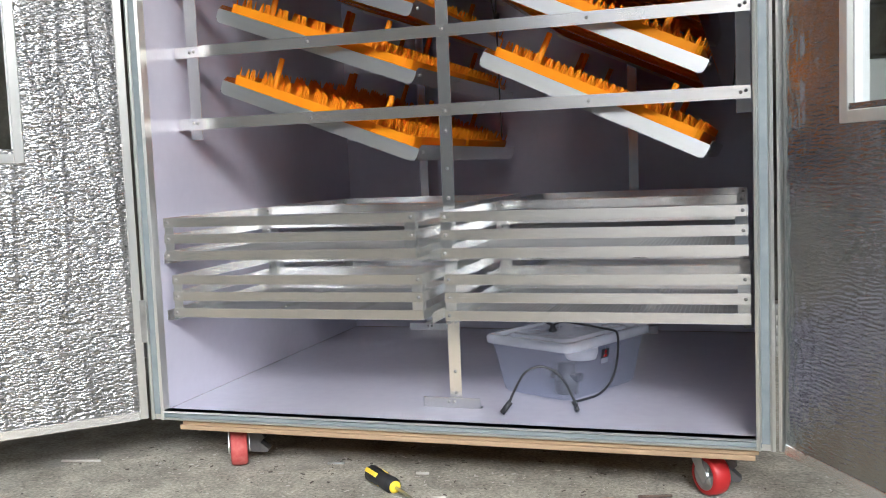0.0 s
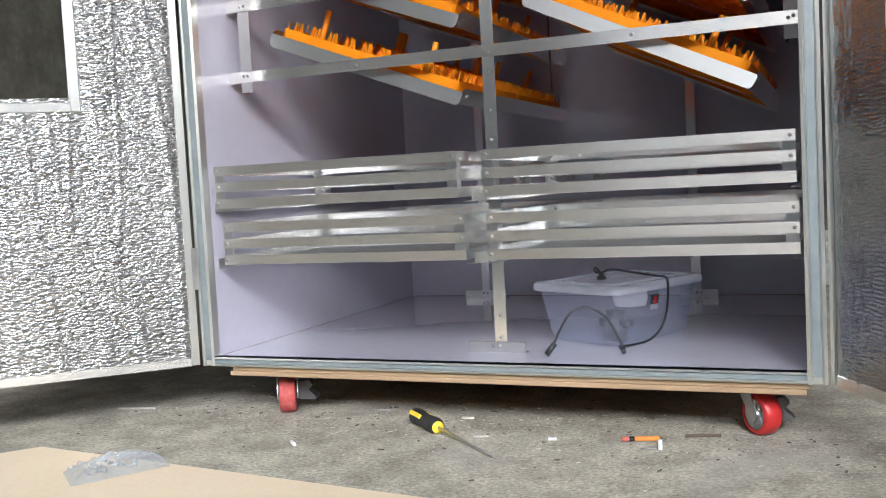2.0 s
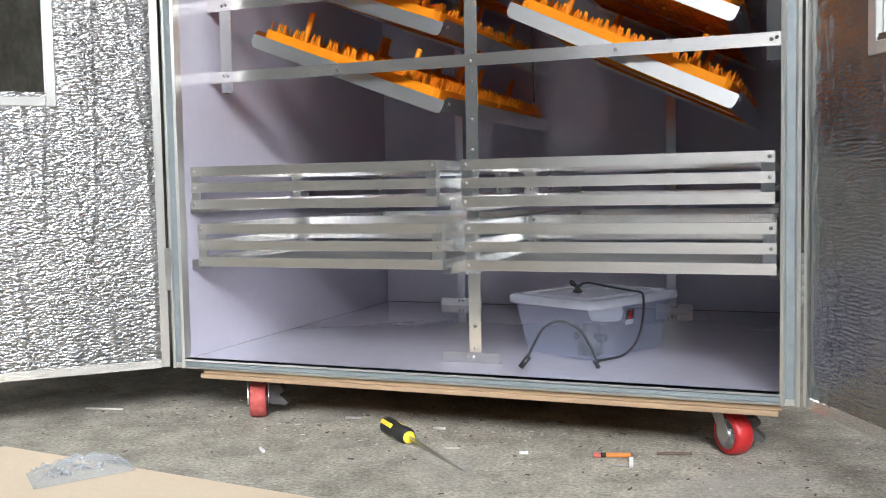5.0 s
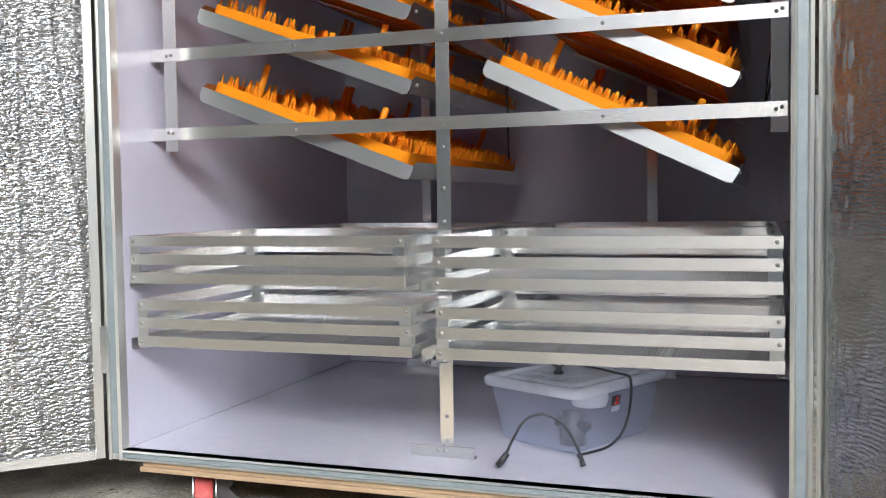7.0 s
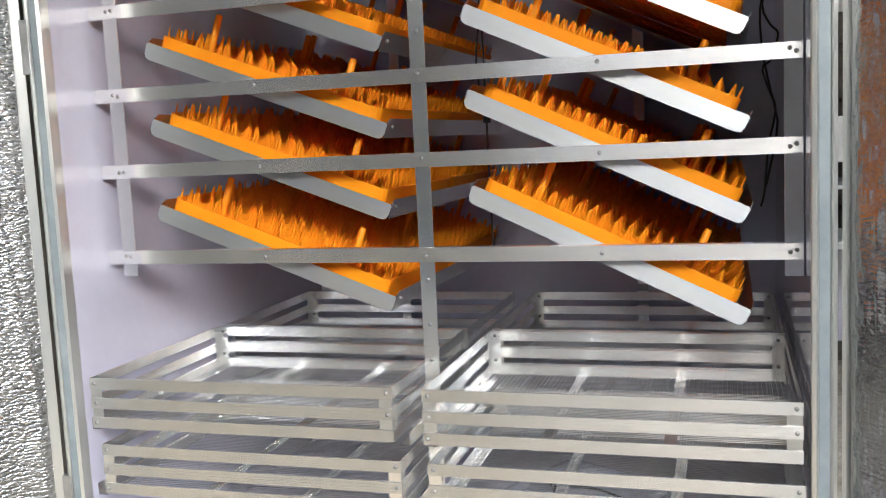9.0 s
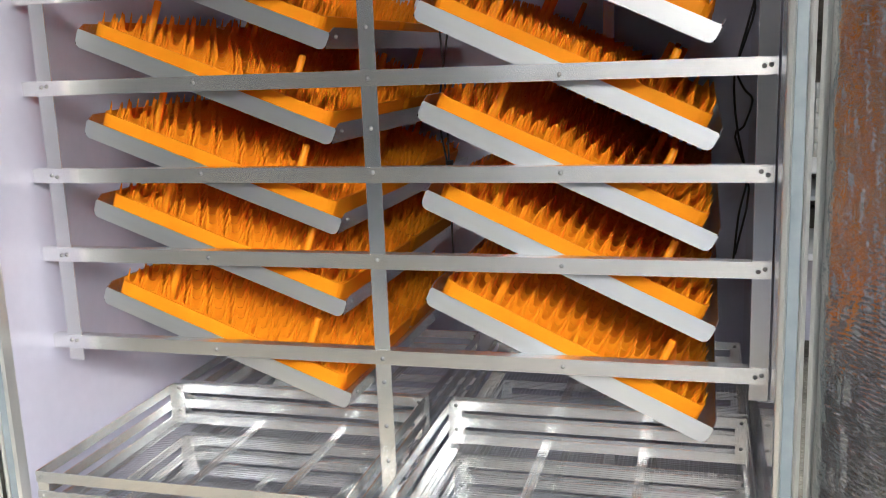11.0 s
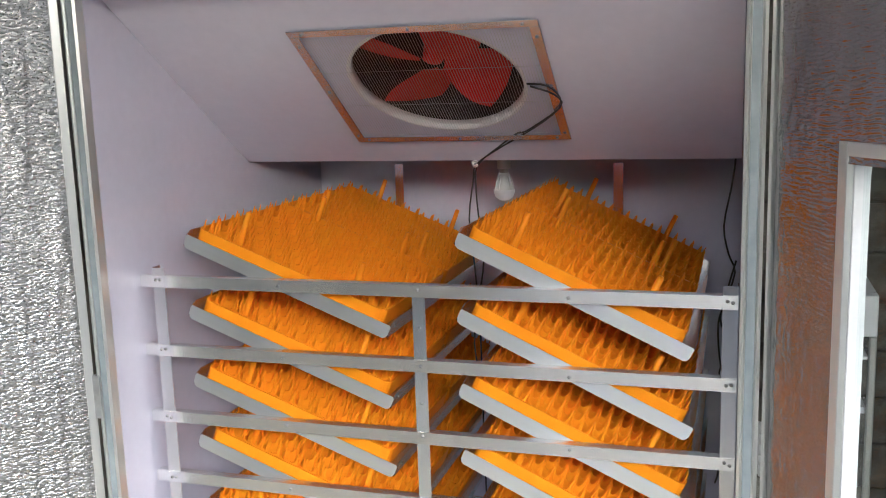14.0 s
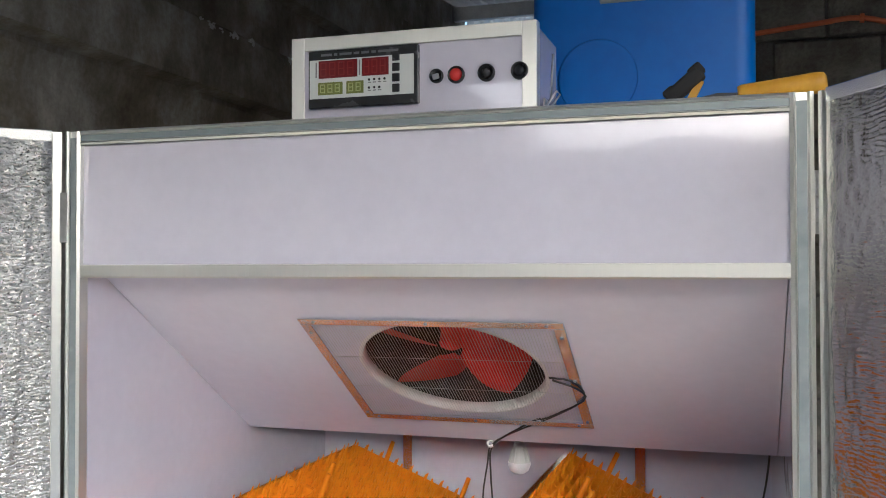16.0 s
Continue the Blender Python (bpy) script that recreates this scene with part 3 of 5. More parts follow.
        part("gasket", bm, M["seal"], cabinet)


cabinet_body()

# sloping baffle with a round fan opening
SLOPE = math.atan2(0.394, 0.5845)
BAFFLE = Matrix.Translation((0, 0.03, 1.925)) @ pose(0, 0, 0, -math.degrees(SLOPE))
FAN_C, FAN_R = (-0.003, 0.378), 0.184
bm = bmesh.new()
ring, n = [], 64
length = math.hypot(0.394, 0.5845)
for face_z in (0.0, 0.014):
    inner, outer = [], []
    for k in range(n):
        a = 2 * math.pi * k / n
        c, s = math.cos(a), math.sin(a)
        inner.append(bm.verts.new((FAN_C[0] + FAN_R * c, FAN_C[1] + FAN_R * s, face_z)))
        reach = min((0.599 - FAN_C[0] * (1 if c > 0 else -1)) / max(abs(c), 1e-6), ((length - FAN_C[1]) if s > 0 else FAN_C[1]) / max(abs(s), 1e-6))
        outer.append(bm.verts.new((FAN_C[0] + reach * c, FAN_C[1] + reach * s, face_z)))
    for sx, sy in ((-0.599, 0), (0.599, 0), (0.599, length), (-0.599, length)):
        best = min(outer, key=lambda v: (v.co.x - sx) ** 2 + (v.co.y - sy) ** 2)
        best.co.x, best.co.y = sx, sy
    ring.append((inner, outer))
for k in range(n):
    l = (k + 1) % n
    (a, b), (c, d) = ring
    bm.faces.new((a[k], b[k], b[l], a[l]))
    bm.faces.new((c[k], c[l], d[l], d[k]))
    bm.faces.new((a[k], a[l], c[l], c[k]))
    bm.faces.new((b[k], d[k], d[l], b[l]))
bmesh.ops.recalc_face_normals(bm, faces=bm.faces[:])
part("baffle", bm, M["satin_panel"], cabinet, "sloping pale lavender ceiling panel", BAFFLE)


def hinge(x, z, turn):
    bm = bmesh.new()
    box(bm, -0.002, 0.016, 0.001, 0.004, -0.045, 0.045, 0.0006)
    box(bm, -0.016, 0.002, 0.005, 0.008, -0.045, 0.045, 0.0006)
    for k in range(5):
        lathe(bm, [(0, 0), (0.0045, 0), (0.0045, 0.0165), (0, 0.0165)], 10, pose(0, 0, -0.0445 + 0.018 * k))
    part("hinge", bm, M["zinc"], cabinet, "steel butt hinge", pose(x, 0, z, 0, 0, turn))


for z in (0.322, 1.11, 2.005):
    hinge(-0.637, z, 180)
    hinge(0.638, z, 0)


def caster(x, y, turn, brake=0):
    at = pose(x, y, 0, 0, 0, turn)
    bm = bmesh.new()
    box(bm, -0.03, 0.03, -0.035, 0.035, 0.0855, 0.0885, 0.001)
    lathe(bm, [(0, 0.078), (0.021, 0.078), (0.023, 0.084), (0.021, 0.0856), (0, 0.0856)], 20)
    for s in (-1, 1):
        prism(bm, [(-0.018, 0.08), (0.018, 0.08), (0.036, 0.045), (0.034, 0.03), (0.022, 0.03), (-0.004, 0.062)], s * 0.0205, s * 0.0225)
    fork = part("caster", bm, M["zinc"], cabinet, "swivel caster with red wheel", at)
    bm = bmesh.new()
    lathe(bm, [(0.028, -0.017), (0.034, -0.0175), (0.0375, -0.013), (0.0385, 0), (0.0375, 0.013), (0.034, 0.0175), (0.028, 0.017)], 32, pose(0, 0, 0, 90))
    part("tyre", bm, M["red"] if x > 0 else M["dusty"], fork, "red polyurethane tyre" if x > 0 else "red tyre worn pale by dust", pose(0.022, 0, 0.0385))
    bm = bmesh.new()
    lathe(bm, [(0, -0.018), (0.006, -0.019), (0.0085, -0.016), (0.0085, -0.008), (0.022, -0.006), (0.025, -0.015), (0.0285, -0.016), (0.0285, 0.016), (0.025, 0.015), (0.022, 0.006), (0.0085, 0.008), (0.0085, 0.016), (0.006, 0.019), (0, 0.018)], 28, pose(0, 0, 0, 90))
    for k in range(5):
        s = bmesh.new()
        box(s, -0.0035, 0.0035, -0.011, 0.011, 0.007, 0.024, 0.001)
        join(bm, s, pose(0, 0, 0, 0, 72 * k, 0))
    part("rim", bm, M["zinc"], fork, "spoked metal hub", pose(0.022, 0, 0.0385))
    bm = bmesh.new()
    prism(bm, [(0.026, 0.064), (0.050, 0.068), (0.060, 0.056), (0.050, 0.046), (0.068, 0.030), (0.064, 0.024), (0.030, 0.026), (0.026, 0.040)], -0.014, 0.014)
    part("brake", bm, M["dark_steel"], fork, "grey steel brake pedal", pose(0, 0, 0, 0, 0, brake))


caster(-0.470, 0.080, -60, 75)
caster(0.506, 0.090, -50, 52)
caster(-0.46, 1.0, 110)
caster(0.50, 1.0, 60)


# ---- doors ----
def door(name, s, hinge_x, turn, u0):
    """s: +1 reaches along +x from the hinge, -1 along -x. The lined face looks along -y."""
    width, z0, z1, t = 0.622, 0.112, 2.160, 0.027
    w0, w1, wz0, wz1 = u0, width - 0.13, 0.664, 1.616
    at = pose(hinge_x, 0.0, 0, 0, 0, turn)

    def span(bm, a, b, *rest, **k):
        lo, hi = sorted((s * a, s * b))
        return box(bm, lo, hi, *rest, **k)

    bm = bmesh.new()
    i = 0.016
    span(bm, 0.004, w0 + i, 0.004, t, z0, z1)
    span(bm, w1 - i, width, 0.004, t, z0, z1)
    span(bm, w0 + i, w1 - i, 0.004, t, z0, wz0 + i)
    span(bm, w0 + i, w1 - i, 0.004, t, wz1 - i, z1)
    leaf = part(name, bm, M["panel"], cabinet, "thick door lined with crinkled silver foil, swung open", at)

    # foil sheet: crushed cells in level rows, upright folds, a window hole
    du, dz = (0.0045, 0.0018) if s < 0 else (0.0060, 0.0014)
    nu, nz = int((width - 0.024) / du), int((z1 - z0 - 0.03) / dz)
    grid, verts, faces = {}, [], []
    for a in range(nu + 1):
        u = 0.012 + (width - 0.024) * a / nu
        edge = min(1.0, u / 0.03, (width - u) / 0.03)
        for b in range(nz + 1):
            z = z0 + 0.015 + (z1 - z0 - 0.03) * b / nz
            if w0 + 0.02 < u < w1 - 0.02 and wz0 + 0.03 < z < wz1 - 0.03:
                continue
            slow = noise.noise((u * 22, z * 1.4, 3.1 + s))
            fold = 0.0032 * slow - 0.0050 * max(0.0, 0.12 - abs(slow)) / 0.12
            heap = 0.5 + 0.5 * noise.noise((u * 16, z * 3, 9.0 + s))
            level = 0.0018 * abs(noise.noise((u * 16 + 7, z * 165 + 1.5 * noise.noise((u * 40, z * 30, 1.0)), 2.0)))
            near = max(0.0, 1 - u / 0.14)
            lump = 0.0012 * abs(noise.noise((u * 110, z * 75, 5.5))) * heap if s < 0 else 0.0042 * abs(noise.noise((u * 120 + z * 9, z * 24, 5.5))) * min(1.0, 2.0 * near)
            if s > 0:
                way = z / 0.0068 + 1.0 * noise.noise((u * 15, z * 7, 8.0)) + 1.15 * noise.noise((u * 42, z * 34, 3.0)) + 0.5 * noise.noise((u * 95, z * 80, 4.0))
                level = 0.0014 * abs(math.sin(math.pi * way)) * (0.7 + 0.7 * noise.noise((u * 40, z * 45, 6.0)))
            y = -0.005 * edge + (fold * (0.45 if s < 0 else 0.05) - level * (1.0 if s < 0 else 1 - 0.8 * near) - lump) * edge
            grid[a, b] = len(verts)
            verts.append((s * u, min(y, -0.0005), z))
    for a in range(nu):
        for b in range(nz):
            q = [(a, b), (a + 1, b), (a + 1, b + 1), (a, b + 1)]
            if all(k in grid for k in q):
                faces.append([grid[k] for k in (q if s > 0 else q[::-1])])
    sheet = bpy.data.meshes.new("foil_sheet")
    sheet.from_pydata(verts, [], faces)
    bm = bmesh.new()
    bm.from_mesh(sheet)
    bpy.data.meshes.remove(sheet)
    for f in bm.faces:
        f.smooth = True
    part("foil_lining", bm, M["foil" if s < 0 else "taut_foil"], leaf, "crinkled silver insulation foil")

    # edge strips of bent aluminium
    for a, b, c, d in ((0.0, 0.017 if s < 0 else 0.0085, z0, z1), (width - 0.017, width, z0, z1)):
        bm = bmesh.new()
        span(bm, a, b, -0.0075, t + 0.002, c, d, bevel=0.0012)
        part("edge_strip", bm, M["trim"], leaf)
    for c, d in ((z0 - 0.002, z0 + 0.018), (z1 - 0.018, z1 + 0.002)):
        bm = bmesh.new()
        span(bm, 0.0172, width - 0.0172, -0.0075, t + 0.002, c, d, bevel=0.0012)
        part("edge_strip", bm, M["alu"], leaf)
    # window trim, jambs and pane
    f = 0.019
    for a, b, c, d in ((w0, w0 + f, wz0, wz1), (w1 - f, w1, wz0, wz1), (w0 + f, w1 - f, wz0, wz0 + f), (w0 + f, w1 - f, wz1 - f, wz1)):
        bm = bmesh.new()
        span(bm, a, b, -0.0085, 0.003, c, d, bevel=0.0012)
        part("window_trim", bm, M["trim"], leaf)
    for a, b, c, d in ((w0 + i, w0 + i + 0.005, wz0 + i, wz1 - i), (w1 - i - 0.005, w1 - i, wz0 + i, wz1 - i), (w0 + i + 0.005, w1 - i - 0.005, wz0 + i, wz0 + i + 0.005), (w0 + i + 0.005, w1 - i - 0.005, wz1 - i - 0.005, wz1 - i)):
        bm = bmesh.new()
        span(bm, a, b, 0.0035, t + 0.001, c, d)
        part("window_jamb", bm, M["white"], leaf)
    bm = bmesh.new()
    span(bm, w0 + i + 0.005, w1 - i - 0.005, 0.017, 0.021, wz0 + i + 0.005, wz1 - i - 0.005)
    pane = part("pane", bm, M["glass"], leaf, "clear glass pane")
    pane.visible_shadow = False


door("door_left", -1, -0.640, 45, 0.204)
door("door_right", 1, 0.643, -60, 0.171)


# ---- fan in the baffle ----
def fan():
    cx, cy = FAN_C
    f = thing("exhaust_fan", "square wire-grilled fan with red blades set in the sloping ceiling panel", "fan", m=BAFFLE)
    x0, x1, y0, y1 = -0.258, 0.243, 0.182, 0.604
    for a, b, c, d in ((x0, x1, y0, y0 + 0.02), (x0, x1, y1 - 0.02, y1), (x0, x0 + 0.02, y0 + 0.02, y1 - 0.02), (x1 - 0.02, x1, y0 + 0.02, y1 - 0.02)):
        bm = bmesh.new()
        box(bm, a, b, c, d, -0.0065, -0.0045, 0.0006)
        part("frame_strip", bm, M["alu"], f, "flat aluminium fixing strip")
    for x in (x0 + 0.03, (x0 + x1) / 2, x1 - 0.03):
        for y in (y0 + 0.01, y1 - 0.01):
            screw(f, x, y, -0.0066, pose(0, 0, 0, 180))
    for x in (x0 + 0.01, x1 - 0.01):
        for y in (y0 + 0.05, (y0 + y1) / 2, y1 - 0.03):
            screw(f, x, y, -0.0066, pose(0, 0, 0, 180))
    # fine wire grille, closely spaced one way, held by a few cross wires
    bm = bmesh.new()
    k = x0 + 0.012
    while k < x1 - 0.01:
        box(bm, k, k + 0.0008, y0 + 0.008, y1 - 0.008, -0.0036, -0.0026)
        k += 0.0058
    k = y0 + 0.02
    while k < y1 - 0.01:
        box(bm, x0 + 0.008, x1 - 0.008, k, k + 0.0004, -0.0044, -0.0036)
        k += 0.125
    part("grille", bm, M["zinc"], f, "fine welded wire mesh")
    # pale ring of the cut opening; black capped duct stands in for the dark chamber
    bm = bmesh.new()
    lathe(bm, [(FAN_R + 0.004, -0.0012), (FAN_R - 0.004, -0.0018), (FAN_R - 0.005, 0.02), (FAN_R - 0.001, 0.02)], 64, pose(cx, cy, 0))
    part("opening_ring", bm, M["cut_edge"], f, "rough pale cut ring")
    bm = bmesh.new()
    lathe(bm, [(FAN_R - 0.0015, 0.0205), (FAN_R - 0.004, 0.10), (0.05, 0.13), (0, 0.13)], 48, pose(cx, cy, 0))
    part("dark_duct", bm, M["matt_black"], f, "black capped duct that stands in for the dark chamber behind the fan")
    bm = bmesh.new()
    lathe(bm, [(0, 0.040), (0.016, 0.041), (0.021, 0.044), (0.023, 0.075), (0, 0.075)], 32, pose(cx - 0.01, cy - 0.02, 0))
    part("hub", bm, M["fan_red"], f)
    for k in range(4):
        bm = bmesh.new()
        rows = []
        for r in range(7):
            rad = 0.026 + (0.165 - 0.026) * r / 6
            half = radians(35) * (0.62 + 0.38 * math.sin(math.pi * min(1, 0.25 + r / 8)))
            row = []
            for a in range(7):
                g = -half + 2 * half * a / 6 + 0.12 * r / 6
                row.append(bm.verts.new((rad * math.cos(g), rad * math.sin(g), 0.036 - 0.43 * rad * math.sin(half * (a - 3) / 3))))
            rows.append(row)
        for p, q in zip(rows, rows[1:]):
            for a in range(6):
                bm.faces.new((p[a], p[a + 1], q[a + 1], q[a])).smooth = True
        bmesh.ops.solidify(bm, geom=bm.faces[:], thickness=0.003)
        part("blade", bm, M["fan_red"], f, m=pose(cx - 0.01, cy - 0.02, 0, 0, 0, 90 * k + 25))


fan()


# ---- turning rack ----
BARS = (0.737, 0.893, 1.029, 1.175, 1.323)
PIVOT = (-0.278, 0.304)
rack = thing("turning_rack", "aluminium angle rack of uprights and cross bars", "rack", (0, 0.135, 0.128))


def rack_parts():
    inv = Matrix.Translation((0, -0.135, -0.128))
    f = 0.122
    for z in BARS:
        bm = bmesh.new()
        prism(bm, [(f, -0.012), (f, 0.012), (f + 0.021, 0.012), (f + 0.021, 0.0105), (f + 0.0016, 0.0105), (f + 0.0016, -0.012)], -0.598, 0.598, "x")
        bar = part("cross_bar", bm, M["alu"], rack, m=inv @ Matrix.Translation((0, 0, z)))
        for x in (-0.560, -0.550, PIVOT[0], 0.016, PIVOT[1], 0.580, 0.589):
            screw(bar, x, f, random.uniform(-0.004, 0.004))
    # uprights: front pair at the walls, the middle post, two at the rear
    def post(x0, x1, flange, y, z0, z1, depth):
        bm = bmesh.new()
        a = x0 if flange < 0 else x1 - 0.0016
        box(bm, x0, x1, y, y + 0.0016, z0, z1, 0.0005)
        box(bm, a, a + 0.0016, y + 0.0016, y + depth, z0, z1)
        return part("upright", bm, M["alu_z"], rack, m=inv)
    post(-0.570, -0.541, -1, f + 0.0025, 0.703, 1.352, 0.028)
    post(0.572, 0.5985, 1, f + 0.0025, 0.700, 1.352, 0.028)
    mid = post(0.003, 0.029, -1, f + 0.0025, 0.132, 1.335, 0.022)
    for z in (0.16, 0.205, 0.56, 0.62, 0.695, 1.25, 1.10):
        screw(mid, 0.016, f + 0.002, z)
    post(-0.347, -0.322, -1, 0.998, 0.1285, 1.49, 0.022)
    post(0.274, 0.300, 1, 0.998, 0.1285, 1.49, 0.022)
    for x0, x1, y, z in ((-0.054, 0.068, f - 0.001, 0.1285), (-0.40, -0.27, 0.995, 0.1285), (0.245, 0.346, 0.995, 0.1285)):
        bm = bmesh.new()
        box(bm, x0, x1, y, y + 0.0016, z, z + 0.022, 0.0005)
        box(bm, x0, x1, y + 0.0016, y + 0.02, z, z + 0.0016)
        foot = part("foot", bm, M["alu"], rack, "short angle foot", inv)
        screw(foot, (x0 + x1) / 2 - 0.006, y, z + 0.014), screw(foot, (x0 + x1) / 2 + 0.006, y, z + 0.014)
    # small corner cleats at the bar ends
    for z in BARS:
        for x in (-0.540, 0.566):
            bm = bmesh.new()
            box(bm, x - 0.001, x + 0.001, f + 0.004, f + 0.024, z - 0.010, z + 0.010)
            part("cleat", bm, M["zinc"], rack, m=inv)


rack_parts()

# ---- tilting cradles and egg trays ----
Y0, Y1, CW = 0.147, 0.986, 0.478


def first_cradle():
    c = thing("tray_cradle", "tilted satin aluminium cradle holding yellow egg trays", "tray holder", group="tilting tray cradles")
    h0, h1, w = -0.016, 0.0135, CW / 2
    face = [(-w + 0.010, h0), (w - 0.010, h0), (w - 0.004, h0 + 0.003), (w - 0.0005, h0 + 0.009), (w, h1 - 0.003), (w - 0.002, h1), (-w + 0.002, h1), (-w, h1 - 0.003), (-w + 0.0005, h0 + 0.009), (-w + 0.004, h0 + 0.003)]
    for name, y in (("front_plate", Y0), ("rear_plate", Y1 - 0.0016)):
        bm = bmesh.new()
        prism(bm, face, y, y + 0.0016)
        part(name, bm, M["cradle"], c)
    # side angles: taller than the plates, cut slanting at both ends
    for s in (-1, 1):
        bm = bmesh.new()
        a = sorted((s * w, s * (w - 0.0016)))
        prism(bm, [(Y0 + 0.0018, h0 + 0.004), (Y1 - 0.0018, h0 + 0.004), (Y1 - 0.0018, h1), (Y1 - 0.012, h0 + 0.038), (Y0 + 0.012, h0 + 0.038), (Y0 + 0.0018, h1)], a[0], a[1], "x")
        b = sorted((s * (w - 0.0017), s * (w - 0.026)))
        box(bm, b[0], b[1], Y0 + 0.002, Y1 - 0.002, h0 + 0.0062, h0 + 0.0076)
        part("side_angle", bm, M["alu_y"], c)
    # ledges behind the end plates, on which the trays sit
    for y in (Y0 + 0.0018, Y1 - 0.0228):
        bm = bmesh.new()
        box(bm, -w + 0.027, w - 0.027, y, y + 0.021, h0 + 0.0062, h0 + 0.0076)
        part("ledge", bm, M["cradle"], c)
    for y in (0.566,):
        bm = bmesh.new()
        box(bm, -w + 0.025, w - 0.025, y - 0.010, y + 0.010, h0 + 0.0040, h0 + 0.0058)
        part("cross_strip", bm, M["alu"], c)
    bm = bmesh.new()
    lathe(bm, [(0, 0), (0.004, 0), (0.004, 0.03), (0, 0.03)], 10, pose(0, 0.124, 0, -90))
    part("pivot_pin", bm, M["zinc"], c)
    for s in (-1, 1):
        screw(c, s * w, Y0 + 0.03, h1 - 0.006, pose(0, 0, 0, 0, 90 * s, 0))
        screw(c, s * (w - 0.022), Y1 - 0.002, h1 - 0.016), screw(c, s * (w - 0.036), Y1 - 0.002, h1 - 0.016)
        screw(c, s * (w - 0.014), Y0 + 0.012, h0 + 0.0078, pose(0, 0, 0))
    return c


def first_tray():
    """A moulded tray: low rim, honeycomb of low walls, a pointed fin at each joint, four tall pegs."""
    tw, td, top, r = 0.440, 0.402, 0.041, 0.018
    t = thing("egg_tray", "orange-yellow plastic egg setting tray with rows of pointed fins", "egg tray", group="yellow egg trays")

    def rounded(w, d, rad):
        pts = []
        for cx, cy, a0 in ((w, d, 0), (-w, d, 90), (-w, -d, 180), (w, -d, 270)):
            for k in range(5):
                a = radians(a0 + 22.5 * k)
                pts.append((cx - math.copysign(rad, cx) + rad * math.cos(a), cy - math.copysign(rad, cy) + rad * math.sin(a)))
        return pts
    bm = bmesh.new()
    loops = []
    for w, d, z in ((tw / 2 - 0.003, td / 2 - 0.003, 0.0), (tw / 2, td / 2, 0.004), (tw / 2, td / 2, top), (tw / 2 - 0.004, td / 2 - 0.004, top), (tw / 2 - 0.006, td / 2 - 0.006, 0.0)):
        loops.append([bm.verts.new((x, y, z)) for x, y in rounded(w, d, r)])
    n = len(loops[0])
    for a, b in zip(loops, loops[1:] + loops[:1]):
        for k in range(n):
            bm.faces.new((a[k], a[(k + 1) % n], b[(k + 1) % n], b[k]))
    bmesh.ops.recalc_face_normals(bm, faces=bm.faces[:])
    part("rim", bm, M["yellow"], t)

    bm = bmesh.new()
    a = 0.0262
    hx, hy = a * math.sqrt(3), a * 1.5
    joints, links = {}, set()

    def joint(x, y):
        key = (round(x, 3), round(y, 3))
        joints.setdefault(key, (x, y))
        return key
    for row in range(-6, 7):
        for col in range(-6, 7):
            cx, cy = col * hx + (row % 2) * hx / 2, row * hy
            ring = [joint(cx + a * math.sin(k * math.pi / 3), cy + a * math.cos(k * math.pi / 3)) for k in range(6)]
            for p, q in zip(ring, ring[1:] + ring[:1]):
                links.add(tuple(sorted((p, q))))
    inside = {k: v for k, v in joints.items() if abs(v[0]) < tw / 2 - 0.004 and abs(v[1]) < td / 2 - 0.004}
    for p, q in sorted(links):
        if p not in inside and q not in inside:
            continue
        (x0, y0), (x1, y1) = joints[p], joints[q]
        x0, x1 = (max(-tw / 2 + 0.004, min(tw / 2 - 0.004, v)) for v in (x0, x1))
        y0, y1 = (max(-td / 2 + 0.004, min(td / 2 - 0.004, v)) for v in (y0, y1))
        run = Vector((x1 - x0, y1 - y0, 0))
        if run.length < 0.006:
            continue
        side = Vector((-run.y, run.x, 0)).normalized() * 0.0015
        m0, m1 = Vector((x0, y0, 0)), Vector((x1, y1, 0))
        # a scalloped wall: high points at the joints, a deep saddle between
        prof = [(0.0, 0.061), (0.07, 0.058), (0.19, 0.044), (0.27, 0.035), (0.5, 0.032), (0.73, 0.035), (0.81, 0.044), (0.93, 0.058), (1.0, 0.061)]
        rail = {}
        for s_ in (1, -1):
            for k, (u, z_) in enumerate(prof):
                p_ = m0.lerp(m1, u)
                end = 0.0 if k in (0, len(prof) - 1) else 1.0
                rail[s_, k, 1] = bm.verts.new(p_ + s_ * side * (0.7 if z_ >= 0.06 else 1.0) * end + Vector((0, 0, z_)))
                rail[s_, k, 0] = bm.verts.new(p_ + s_ * side * 1.5 * end + Vector((0, 0, 0.004)))
        for k in range(len(prof) - 1):
            bm.faces.new((rail[1, k, 0], rail[1, k + 1, 0], rail[1, k + 1, 1], rail[1, k, 1]))
            bm.faces.new((rail[-1, k + 1, 0], rail[-1, k, 0], rail[-1, k, 1], rail[-1, k + 1, 1]))
            bm.faces.new((rail[1, k, 1], rail[1, k + 1, 1], rail[-1, k + 1, 1], rail[-1, k, 1]))
    bmesh.ops.remove_doubles(bm, verts=bm.verts[:], dist=0.0004)
    part("honeycomb", bm, M["yellow"], t, "scalloped cells with pointed tips")
    for y, wide in ((-0.165, 0.135), (0.165, 0.112)):
        for x in (-wide, wide):
            bm = bmesh.new()
            lathe(bm, [(0.0074, 0.006), (0.0060, 0.103), (0.0045, 0.105), (0, 0.105)], 12, pose(x, y, 0))
            part("tall_peg", bm, M["yellow"], t)
    return t


